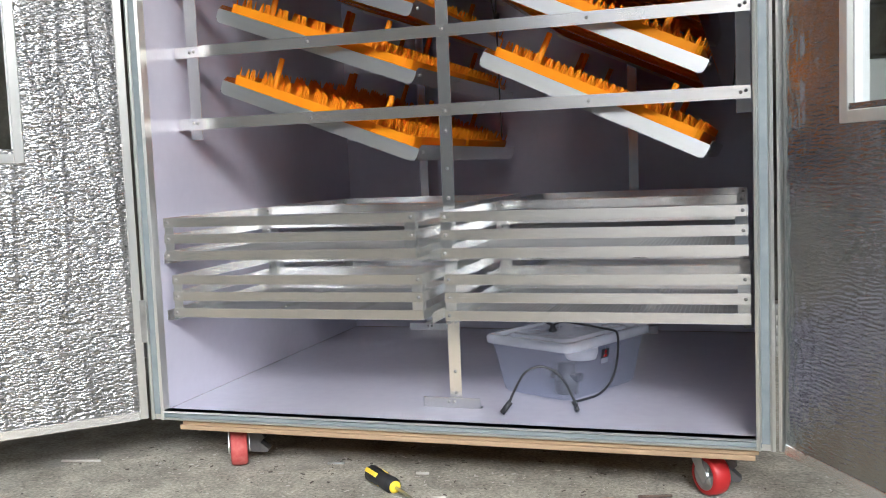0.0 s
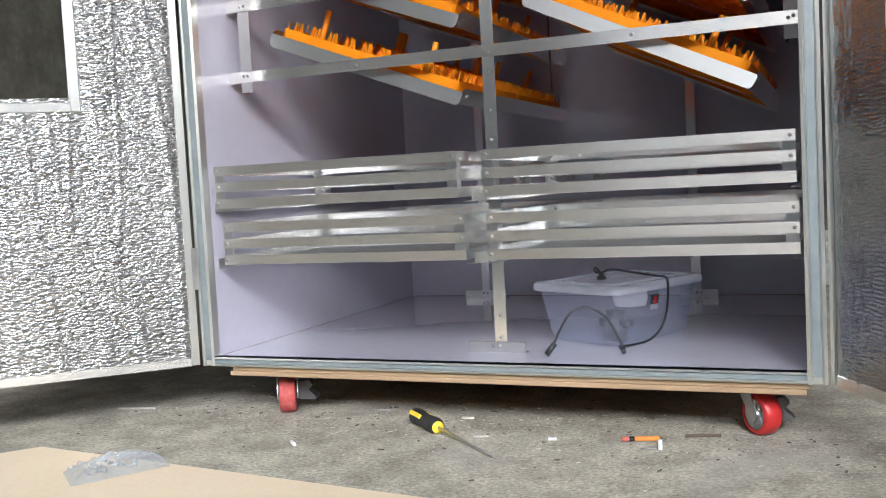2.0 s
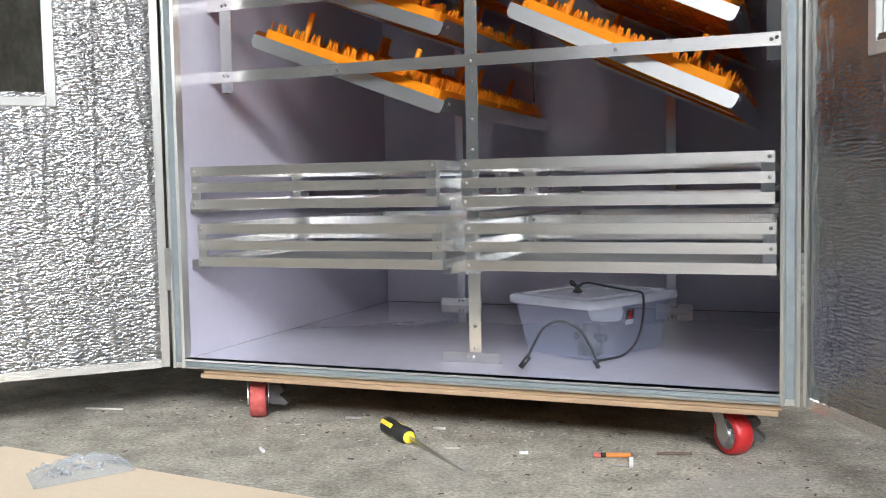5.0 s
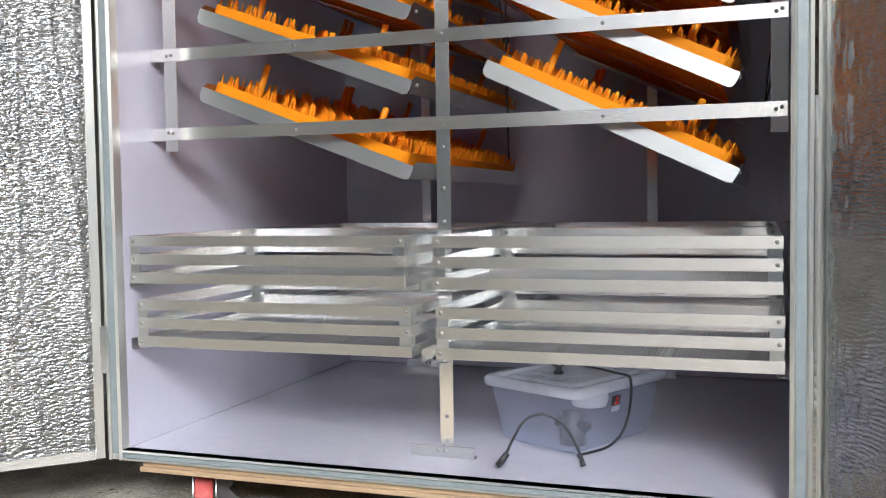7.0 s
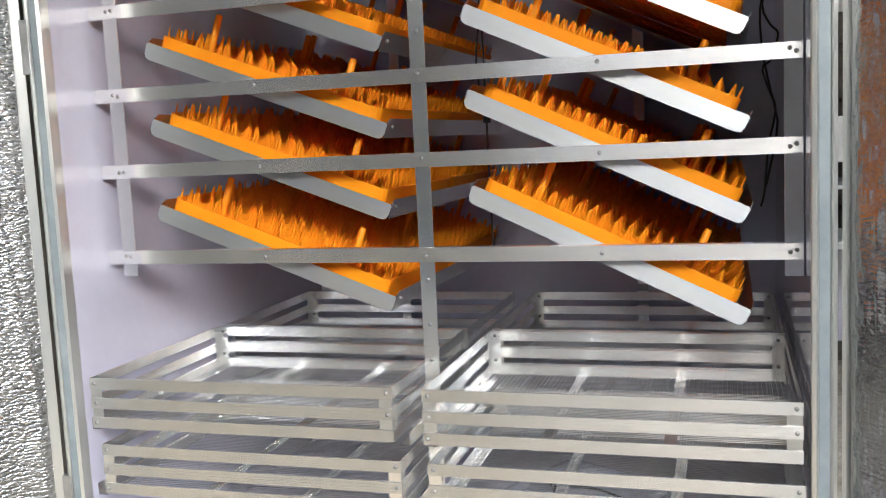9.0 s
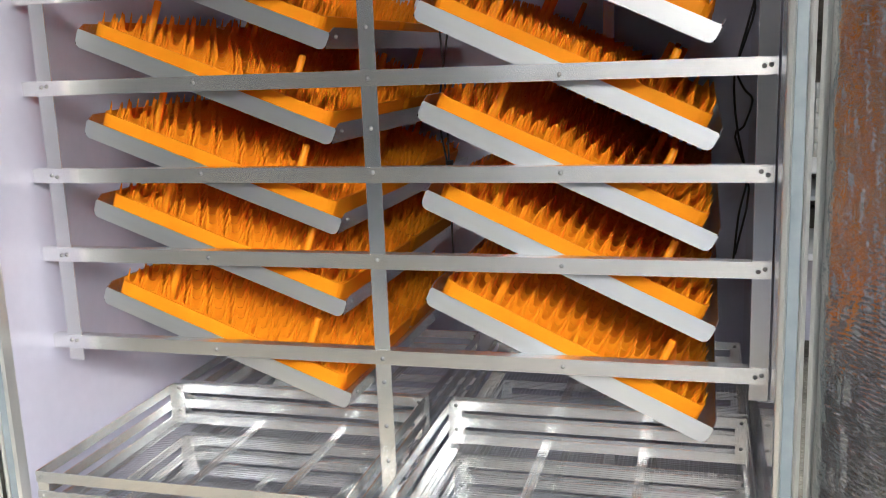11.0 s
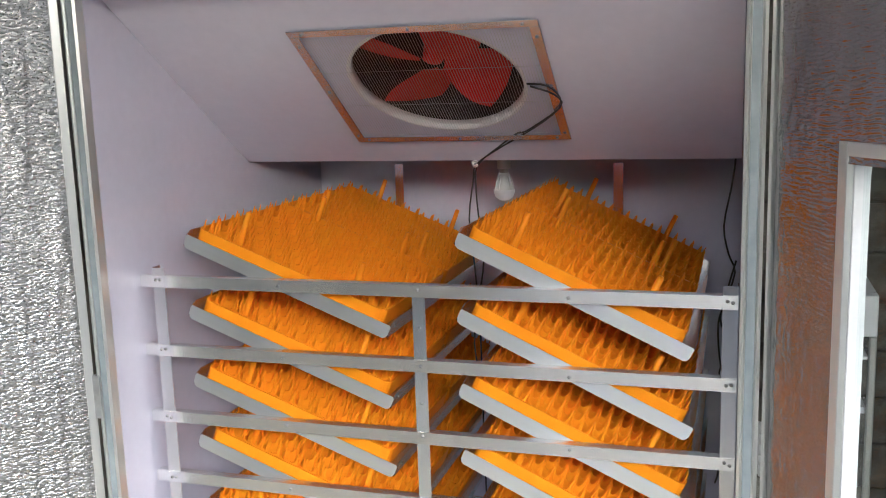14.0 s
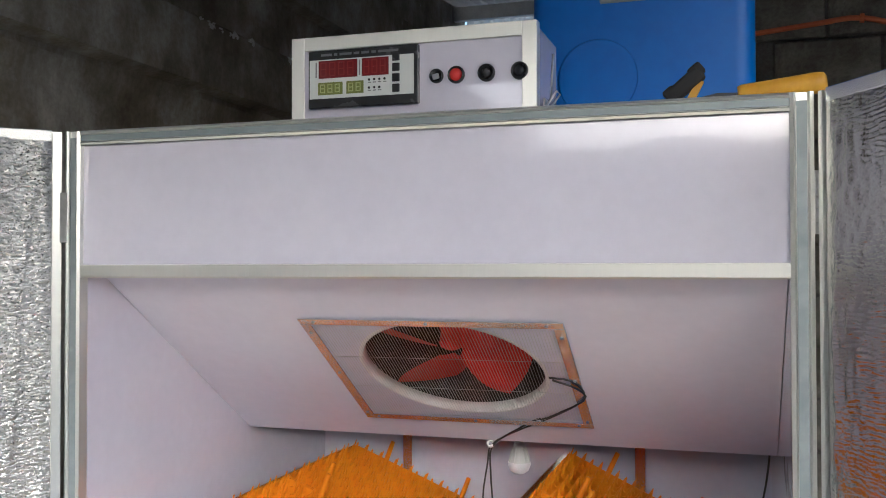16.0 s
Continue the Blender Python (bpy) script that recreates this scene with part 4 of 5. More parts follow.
cradle0, tray0 = first_cradle(), first_tray()
first = True
for k, z in enumerate(BARS):
    for px, tilt in ((PIVOT[0], 20.8), (PIVOT[1], 25.1)):
        tilt += (0.0, -0.4, -0.4, 0.3, 0.8)[k] if px < 0 else (0.3, 0.0, -0.2, 0.2, 0.1)[k]
        m = pose(px, 0, z - 0.003, 0, tilt, 0)
        trays = [m @ pose(-0.004 + 0.003 * (k % 2), y, -0.009) for y in (0.360, 0.766)]
        if first:
            cradle0.matrix_basis, tray0.matrix_basis = m, trays[0]
            copy_thing(tray0, trays[1])
            first = False
        else:
            copy_thing(cradle0, m)
            for q in trays:
                copy_thing(tray0, q)


# ---- hatching baskets ----
def first_basket():
    b = thing("hatching_basket", "empty slatted aluminium hatching basket with wire mesh bottom", "basket", group="hatching baskets")
    w, d, t = 0.5615, 0.446, 0.0016
    for k, z in enumerate((0.0, 0.0352, 0.070)):
        ribbed = k == 1
        for y, s in ((0.0, 1), (d, -1)):
            bm = bmesh.new()
            ys = sorted((y, y + s * t))
            box(bm, 0, w, ys[0], ys[1], z, z + 0.020, 0.0005)
            if ribbed:
                for g in range(4):
                    e = sorted((y - s * 0.0004, y))
                    box(bm, 0.001, w - 0.001, e[0], e[1], z + 0.0012 + 0.0051 * g, z + 0.0038 + 0.0051 * g)
            part("slat", bm, M["alu"], b)
        for x, s in ((0.0, 1), (w, -1)):
            bm = bmesh.new()
            xs = sorted((x, x + s * t))
            box(bm, xs[0], xs[1], t, d - t, z, z + 0.020, 0.0005)
            if ribbed:
                for g in range(4):
                    e = sorted((x + s * t, x + s * (t + 0.0012)))
                    box(bm, e[0], e[1], t, d - t, z + 0.0012 + 0.0051 * g, z + 0.0038 + 0.0051 * g)
            part("slat", bm, M["alu_y"], b)
    for x, sx in ((t, 1), (w - t, -1)):
        for y, sy in ((t, 1), (d - t, -1)):
            bm = bmesh.new()
            xs, ys = sorted((x, x + sx * 0.021)), sorted((y, y + sy * 0.0014))
            box(bm, xs[0], xs[1], ys[0], ys[1], 0.001, 0.089)
            xs, ys = sorted((x, x + sx * 0.0014)), sorted((y + sy * 0.0014, y + sy * 0.021))
            box(bm, xs[0], xs[1], ys[0], ys[1], 0.001, 0.089)
            part("corner_angle", bm, M["alu_z"], b)
    for x in (0.010, w - 0.010):
        for z in (0.010, 0.045, 0.080):
            if (x, z) != (w - 0.010, 0.010):
                screw(b, x + random.uniform(-0.002, 0.002), 0, z)
    for x in (0.012, w - 0.012):
        for z in (0.030, 0.080):
            screw(b, x, d - 0.003, z)
    for x in (w / 3, 2 * w / 3):
        bm = bmesh.new()
        box(bm, x - 0.010, x + 0.010, t, d - t, 0.0005, 0.0022)
        for g in range(4):
            box(bm, x - 0.008 + 0.0045 * g, x - 0.0062 + 0.0045 * g, t, d - t, 0.0022, 0.003)
        part("bottom_strip", bm, M["alu_y"], b)
        for dx in (-0.008, 0.0, 0.008):
            screw(b, x + dx, 0.004, 0.0005, pose(0, 0, 0, 180))
    bm = bmesh.new()
    k = 0.008
    while k < w - 0.007:
        box(bm, k, k + 0.0007, 0.003, d - 0.003, 0.0046, 0.0053)
        k += 0.0085
    k = 0.008
    while k < d - 0.007:
        box(bm, 0.003, w - 0.003, k, k + 0.0007, 0.0039, 0.0046)
        k += 0.0085
    part("wire_mesh", bm, M["dull_wire"], b, "fine galvanised wire mesh")
    return b


basket0 = first_basket()
places = []
for y, lean in ((0.020, 0.5), (0.484, 0.0)):
    places += [pose(-0.582, y - 0.004, 0.449, 0, 0, lean), pose(0.0295, y, 0.448, 0, 0, 0.15), pose(-0.574, y + 0.003, 0.327, 0, 0, lean / 2), pose(0.0325, y + 0.003, 0.327, 0, 0, -0.1)]
basket0.matrix_basis = places[0]
for m in places[1:]:
    copy_thing(basket0, m)


def first_rail():
    """Angle rail that carries the baskets: upright flange towards +x, shelf flange towards -x."""
    r = thing("basket_rail", "long aluminium angle rail carrying the baskets", "rail", group="basket rails")
    bm = bmesh.new()
    box(bm, 0.0, 0.0016, 0, 0.955, -0.0016, 0.020, 0.0004)
    box(bm, -0.016, 0.0, 0, 0.955, -0.0016, 0.0, 0.0004)
    part("angle", bm, M["alu_y"], r)
    for y in (0.02, 0.3, 0.62, 0.93):
        screw(r, 0, y, 0.011, pose(0, 0, 0, 0, -90, 0))
    return r


rail0 = first_rail()
spots = []
for z in (0.4418, 0.3198):
    spots += [pose(0.0005, 0.036, z), pose(0.0305, 0.991, z, 0, 0, 180), pose(0.5975, 0.036, z), pose(-0.5975, 0.991, z, 0, 0, 180)]
rail0.matrix_basis = spots[0]
for m in spots[1:]:
    copy_thing(rail0, m)


# ---- plastic water box, its cable ----
def water_box():
    w, d, h = 0.230, 0.294, 0.128
    b = thing("plastic_box", "clear lidded plastic box holding a dark pump", "storage box", m=pose(0.245, 0.172, 0.1285, 0, 0, -27))

    def loop(bm, inset, z, rad=0.022):
        pts = []
        for cx, cy, a0 in ((-inset, d - inset, 0), (-w + inset, d - inset, 90), (-w + inset, inset, 180), (-inset, inset, 270)):
            sx, sy = (-1 if cx > -w / 2 else 1), (-1 if cy > d / 2 else 1)
            for k in range(5):
                a = radians(a0 + 22.5 * k)
                pts.append(bm.verts.new((cx + sx * rad + rad * math.cos(a), cy + sy * rad + rad * math.sin(a), z)))
        return pts

    def skin(bm, loops, close=True):
        n = len(loops[0])
        for a, c in zip(loops, loops[1:]):
            for k in range(n):
                bm.faces.new((a[k], a[(k + 1) % n], c[(k + 1) % n], c[k])).smooth = True
        if close:
            bm.faces.new(loops[-1])
    bm = bmesh.new()
    ls = [loop(bm, 0.026, 0.001), loop(bm, 0.022, 0.006), loop(bm, 0.006, 0.104), loop(bm, 0.002, 0.106), loop(bm, 0.002, 0.112)]
    skin(bm, ls, False)
    bm.faces.new(ls[0][::-1])
    part("tub", bm, M["clear"], b, "clear tapered tub")
    bm = bmesh.new()
    skin(bm, [loop(bm, -0.003, 0.108), loop(bm, -0.005, 0.111), loop(bm, -0.005, 0.122), loop(bm, -0.001, 0.126), loop(bm, 0.014, 0.126), loop(bm, 0.018, 0.122), loop(bm, 0.032, 0.122), loop(bm, 0.036, 0.127)])
    part("lid", bm, M["lid"], b, "milky snap-on lid")
    bm = bmesh.new()
    lathe(bm, [(0, 0.002), (0.026, 0.002), (0.026, 0.035), (0.020, 0.04), (0.020, 0.066), (0, 0.068)], 20, pose(-0.075, 0.085, 0))
    box(bm, -0.115, -0.035, 0.075, 0.095, 0.03, 0.048, 0.004)
    part("pump", bm, M["black"], b, "small dark pump inside")
    bm = bmesh.new()
    lathe(bm, [(0, 0.070), (0.032, 0.073), (0.037, 0.088), (0.035, 0.104), (0, 0.106)], 24, pose(-0.058, 0.115, 0))
    part("float", bm, M["white"], b, "round white float inside")
    # sticker on the long side, in two printed fields
    lean = math.degrees(math.atan2(0.016, 0.098))
    for name, mat, z0, z1, lab in (("sticker", "bezel", 0.078, 0.098, "black sticker with a red print"), ("sticker", "lid", 0.066, 0.077, "pale sticker")):
        bm = bmesh.new()
        box(bm, 0.0, 0.0006, 0.120, 0.146, z0, z1)
        part(name, bm, M[mat], b, lab, pose(-0.0225, 0, 0.0, 0, lean, 0))
    bm = bmesh.new()
    lathe(bm, [(0, 0), (0.0042, 0), (0.0042, 0.0006), (0, 0.0006)], 10, pose(0, 0.134, 0.091, 0, 90, 0))
    box(bm, 0.0, 0.0006, 0.128, 0.140, 0.080, 0.085)
    part("print", bm, M["lamp_red"], b, "red printed mark", pose(-0.0219, 0, 0, 0, lean, 0))
    bm = bmesh.new()
    lathe(bm, [(0, 0.126), (0.010, 0.126), (0.010, 0.132), (0.006, 0.134), (0.006, 0.141), (0, 0.141)], 14, pose(-0.125, 0.105, 0))
    part("grommet", bm, M["black"], b, "black cable grommet")
    return b


water = water_box()
bm = bmesh.new()
B = water.matrix_basis
lid_pts = [(-0.125, 0.105, 0.138), (-0.145, 0.11, 0.150), (-0.165, 0.13, 0.140), (-0.15, 0.14, 0.131)]
tube(bm, [B @ Vector(p) for p in lid_pts], 0.0026)
run = [(-0.125, 0.105, 0.139), (-0.11, 0.12, 0.147), (-0.08, 0.16, 0.137), (-0.03, 0.165, 0.132), (0.0, 0.16, 0.131), (0.009, 0.156, 0.122), (0.011, 0.154, 0.100), (0.008, 0.150, 0.06), (0.003, 0.135, 0.026), (-0.002, 0.100, 0.006), (-0.007, 0.055, 0.003), (-0.012, 0.020, 0.003)]
tube(bm, [B @ Vector(p) for p in run], 0.0026)
end = B @ Vector((-0.012, 0.020, 0.003))
loop = [end, (0.258, 0.158, 0.1315), (0.266, 0.132, 0.134), (0.260, 0.122, 0.156), (0.236, 0.114, 0.203), (0.202, 0.106, 0.224), (0.170, 0.096, 0.214), (0.148, 0.089, 0.178), (0.137, 0.084, 0.152), (0.128, 0.080, 0.138)]
tube(bm, loop, 0.0026, smooth=4)
cable = solo("power_cable", bm, M["black"], "thin black cable looping from the plastic box to a plug", "cable")
for name, a, c, r, lab in (("plug", (0.140, 0.086, 0.156), (0.124, 0.079, 0.1345), 0.0058, "black barrel plug"), ("plug", (0.264, 0.124, 0.1415), (0.2675, 0.122, 0.1335), 0.0042, "black cable end")):
    bm = bmesh.new()
    tube(bm, [a, c], r, 12, 1)
    part(name, bm, M["black"], cable, lab)


# ---- cords inside the cabinet ----
def cord(name, label, runs, r=0.0021):
    bm = bmesh.new()
    for pts in runs:
        tube(bm, pts, r)
    return solo(name, bm, M["black"], label, "cable")


fan_cord = cord("fan_cable", "twin black cable hanging from the fan down past the trays", [
    [(0.185, 0.345, 1.705), (0.225, 0.350, 1.700), (0.244, 0.385, 1.676), (0.232, 0.425, 1.650), (0.185, 0.475, 1.620), (0.131, 0.520, 1.592), (0.06, 0.575, 1.557), (0.002, 0.612, 1.520), (-0.008, 0.618, 1.48), (-0.020, 0.618, 1.39), (-0.010, 0.618, 1.28), (0.0, 0.618, 1.14), (0.002, 0.618, 1.00), (0.003, 0.618, 0.88), (0.006, 0.618, 0.69)],
    [(0.19, 0.352, 1.700), (0.236, 0.37, 1.682), (0.24, 0.41, 1.655), (0.15, 0.50, 1.604), (0.125, 0.51, 1.598), (0.07, 0.56, 1.565), (0.004, 0.614, 1.518), (-0.002, 0.621, 1.46), (0.004, 0.621, 1.38), (0.014, 0.621, 1.30), (-0.004, 0.621, 1.18), (-0.016, 0.621, 1.08), (0.003, 0.621, 0.96)]])
bm = bmesh.new()
lathe(bm, [(0.0045, -0.004), (0.008, -0.004), (0.008, 0.004), (0.0045, 0.004), (0.0045, -0.004)], 16, pose(0.0, 0.612, 1.523, 60))
part("cable_clip", bm, M["white"], fan_cord, "white plastic cable clip")
bm = bmesh.new()
tube(bm, [(0.003, 0.618, 0.995), (0.003, 0.618, 0.955)], 0.008, 10, 1)
part("connector", bm, M["black"], fan_cord, "black inline connector")
cord("sensor_cable", "thin black cable hanging along the side wall", [
    [(0.588, 0.64, 1.60), (0.586, 0.66, 1.525), (0.578, 0.66, 1.46), (0.564, 0.66, 1.375), (0.576, 0.66, 1.31), (0.590, 0.66, 1.27), (0.570, 0.66, 1.20), (0.556, 0.66, 1.15), (0.560, 0.66, 1.07), (0.575, 0.66, 0.99), (0.584, 0.66, 0.95), (0.570, 0.66, 0.88), (0.562, 0.66, 0.79), (0.555, 0.66, 0.76)],
    [(0.592, 0.64, 1.30), (0.575, 0.665, 1.23), (0.560, 0.665, 1.16), (0.575, 0.665, 1.12), (0.590, 0.665, 1.10), (0.575, 0.665, 1.05), (0.560, 0.665, 1.03), (0.588, 0.665, 0.93), (0.565, 0.665, 0.80)]], 0.0022)


def bulb():
    b = thing("light_bulb", "white frosted LED bulb in a white hanging holder", "light bulb", m=pose(0.008, 0.86, 1.445) @ Matrix.Scale(0.84, 4))
    bm = bmesh.new()
    lathe(bm, [(0.0, -0.048), (0.014, -0.046), (0.027, -0.037), (0.033, -0.022), (0.033, -0.012)], 24)
    part("globe", bm, M["bulb"], b, "frosted globe")
    bm = bmesh.new()
    lathe(bm, [(0.031, -0.012), (0.025, 0.006), (0.018, 0.030), (0.016, 0.040), (0.0, 0.040)], 24)
    for k in range(10):
        fin = bmesh.new()
        prism(fin, [(0.018, -0.0115), (0.0325, -0.0115), (0.0290, 0.006), (0.0215, 0.030), (0.016, 0.030)], -0.0014, 0.0014, "y")
        join(bm, fin, pose(0, 0, 0, 0, 0, 36 * k))
    part("body", bm, M["face"], b, "finned pale grey body")
    bm = bmesh.new()
    lathe(bm, [(0.0135, 0.040), (0.0135, 0.052), (0, 0.052)], 18)
    part("cap", bm, M["zinc"], b, "metal screw cap")
    bm = bmesh.new()
    lathe(bm, [(0, 0.0525), (0.021, 0.0525), (0.021, 0.085), (0.015, 0.095), (0.006, 0.10), (0.006, 0.70), (0, 0.70)], 20)
    part("holder", bm, M["white"], b, "white lamp holder")


bulb()


# ---- on top of the cabinet ----
def control_box():
    z0 = TOP + 0.0035
    b = thing("control_box", "white control box with a temperature controller and round switches", "control box", (0, 0, z0))
    x0, x1, y0, y1, h = -0.204, 0.226, 0.050, 0.235, 0.147
    bm = bmesh.new()
    box(bm, x0 + 0.004, x1 - 0.004, y0 + 0.003, y1, 0, h - 0.004)
    part("case", bm, M["panel"], b, "pale lavender case")
    f = 0.024
    for name, a, c, d, e in (("frame_strip", x0, x0 + f, 0, h), ("frame_strip", x1 - f, x1, 0, h), ("frame_strip", x0 + f, x1 - f, h - f, h)):
        bm = bmesh.new()
        box(bm, a, c, y0 - 0.001, y0 + 0.0022, d, e, 0.001)
        part(name, bm, M["trim"], b, "aluminium edge strip")
    for name, a, c in (("edge_strip", x0, x0 + 0.0016), ("edge_strip", x1 - 0.0016, x1)):
        bm = bmesh.new()
        box(bm, a, c, y0 + 0.003, y0 + 0.024, 0, h)
        part(name, bm, M["trim"], b)
    # controller
    y = y0 + 0.003
    bx0, bx1, bz0, bz1 = -0.169, 0.029, 0.023, 0.121
    bm = bmesh.new()
    box(bm, bx0, bx1, y - 0.011, y, bz0, bz1, 0.0015)
    ctl = part("controller", bm, M["bezel"], b, "black-framed digital temperature controller")
    yy = y - 0.0112

    def flat(name, mat, a, c, d, e, lab="", up=0.0008, bevel=0.0):
        q = bmesh.new()
        box(q, a, c, yy - up, yy, d, e, bevel)
        return part(name, q, M[mat], ctl, lab)
    flat("faceplate", "face", bx0 + 0.003, bx1 - 0.007, bz0 + 0.016, bz1 - 0.016, "pale grey faceplate", 0.0006)
    flat("display", "screen_red", bx0 + 0.020, bx0 + 0.091, bz0 + 0.050, bz0 + 0.080, "dark red display", 0.0014)
    flat("display", "screen_red", bx0 + 0.099, bx0 + 0.147, bz0 + 0.050, bz0 + 0.080, "dark red display", 0.0014)
    flat("display", "lcd", bx0 + 0.019, bx0 + 0.064, bz0 + 0.022, bz0 + 0.043, "unlit olive display", 0.0014)
    flat("display", "lcd", bx0 + 0.071, bx0 + 0.102, bz0 + 0.022, bz0 + 0.043, "unlit olive display", 0.0014)

    def digit(q, a, d, w, h_, t, up):
        for u0, u1, v0, v1 in ((0, w, 0, t), (0, w, h_ / 2 - t / 2, h_ / 2 + t / 2), (0, w, h_ - t, h_), (0, t, t, h_ / 2), (0, t, h_ / 2, h_ - t), (w - t, w, t, h_ / 2), (w - t, w, h_ / 2, h_ - t)):
            box(q, a + u0, a + u1, yy - up - 0.0003, yy - up, d + v0, d + v1)
    for n_, a, step, w, d, h_, t, mat in ((3, 0.023, 0.0135, 0.009, 0.0255, 0.0145, 0.0016, "segment"), (2, 0.0745, 0.0135, 0.009, 0.0255, 0.0145, 0.0016, "segment"), (4, 0.0235, 0.0165, 0.011, 0.0535, 0.0235, 0.0014, "screen_red_off"), (3, 0.1025, 0.0145, 0.010, 0.0535, 0.0235, 0.0014, "screen_red_off")):
        for k in range(n_):
            q = bmesh.new()
            digit(q, bx0 + a + step * k, bz0 + d, w, h_, t, 0.0014)
            part("digit", q, M[mat], ctl)
    for k in range(4):
        flat("button", "bezel", bx0 + 0.1535, bx0 + 0.1665, bz0 + 0.020 + 0.0173 * k, bz0 + 0.0335 + 0.0173 * k, "small black push button", 0.003, 0.0008)
    for k in range(4):
        for row in range(2):
            if k == 3 and row == 0:
                continue
            q = bmesh.new()
            lathe(q, [(0, 0.0009), (0.0021, 0.0009), (0.0021, 0), (0, 0)], 10, pose(bx0 + 0.112 + 0.0092 * k, yy - 0.0005, bz0 + 0.030 + 0.0135 * row, 90))
            part("indicator", q, M["bezel"], ctl)
            flat("caption", "ink", bx0 + 0.1095 + 0.0092 * k, bx0 + 0.1155 + 0.0092 * k, bz0 + 0.0245 + 0.0135 * row, bz0 + 0.0262 + 0.0135 * row, up=0.0009)
    for k, (a, w) in enumerate(((0.024, 0.020), (0.048, 0.006), (0.058, 0.022), (0.084, 0.010), (0.098, 0.014), (0.116, 0.008), (0.128, 0.036))):
        flat("caption", "pale_ink", bx0 + a, bx0 + a + w, bz1 - 0.010, bz1 - 0.006, up=0.0003)
    flat("caption", "ink", bx0 + 0.014, bx0 + 0.0165, bz0 + 0.052, bz0 + 0.078, up=0.0009)
    flat("caption", "ink", bx0 + 0.0935, bx0 + 0.0962, bz0 + 0.052, bz0 + 0.078, up=0.0009)
    # switches and fuse holders
    for x, r, kind in ((0.058, 0.012, "rocker"), (0.092, 0.0145, "lamp"), (0.143, 0.0145, "fuse"), (0.198, 0.0145, "fuse")):
        q = bmesh.new()
        lathe(q, [(0, 0.004), (r * 0.78, 0.004), (r * 0.8, 0.007), (r * 0.92, 0.007), (r, 0.004), (r, 0)], 24, pose(x, y, 0.067, 90))
        ring = part("switch" if kind != "fuse" else "fuse_holder", q, M["bezel"], b, {"rocker": "round black rocker switch", "lamp": "round red lit-type switch", "fuse": "round black fuse holder"}[kind])
        q = bmesh.new()
        if kind == "lamp":
            lathe(q, [(0, 0.0095), (r * 0.4, 0.009), (r * 0.7, 0.0065), (r * 0.72, 0.004)], 20, pose(x, y, 0.067, 90))
            part("lens", q, M["lamp_red"], ring, "red lens")
        elif kind == "rocker":
            s = bmesh.new()
            box(s, -0.0055, 0.0055, -0.0045, 0.0045, 0.004, 0.0095, 0.001)
            join(q, s, pose(x, y, 0.067, 90) @ pose(0, 0, 0, 14, 0, 12))
            part("rocker", q, M["zinc"], ring, "tilted glossy rocker")
        else:
            lathe(q, [(0, 0.008), (r * 0.5, 0.008), (r * 0.55, 0.004)], 16, pose(x, y, 0.067, 90))
            part("cap", q, M["bezel"], ring)
    # wire latch on the side
    q = bmesh.new()
    box(q, x1, x1 + 0.003, y0 + 0.05, y0 + 0.085, 0.006, 0.030, 0.0005)
    tube(q, [(x1 + 0.003, y0 + 0.052, 0.014), (x1 + 0.022, y0 + 0.052, 0.040), (x1 + 0.022, y0 + 0.082, 0.040), (x1 + 0.003, y0 + 0.082, 0.014)], 0.0018, 6, 1)
    tube(q, [(x1 + 0.010, y0 + 0.067, 0.03), (x1 + 0.013, y0 + 0.067, 0.105)], 0.0018, 6, 1)
    part("latch", q, M["zinc"], b, "bent wire toggle latch")


control_box()


def jerrycan():
    z0 = TOP + 0.0005
    b = thing("jerrycan", "large blue plastic drum standing on the cabinet roof", "jerrycan", (0.36, 0.42, z0))
    bm = bmesh.new()
    box(bm, -0.20, 0.20, -0.115, 0.15, 0, 0.50, 0.035, 4)
    for f in bm.faces:
        f.smooth = True
    part("body", bm, M["blue"], b)
    bm = bmesh.new()
    lathe(bm, [(0.064, 0), (0.070, 0.0004), (0.073, 0), (0.070, -0.0010)], 40, pose(-0.075, -0.1155, 0.10, 90))
    part("moulded_ring", bm, M["blue"], b, "faint moulded ring")
    bm = bmesh.new()
    box(bm, -0.07, 0.02, -0.119, -0.1152, 0.236, 0.32, 0.002)
    part("label", bm, M["seal"], b, "grey-green label")
    bm = bmesh.new()
    lathe(bm, [(0, 0.54), (0.05, 0.54), (0.055, 0.53), (0.055, 0.50), (0, 0.50)], 24, pose(0.08, 0.02, 0))
    part("cap", bm, M["blue"], b, "blue screw cap")


jerrycan()


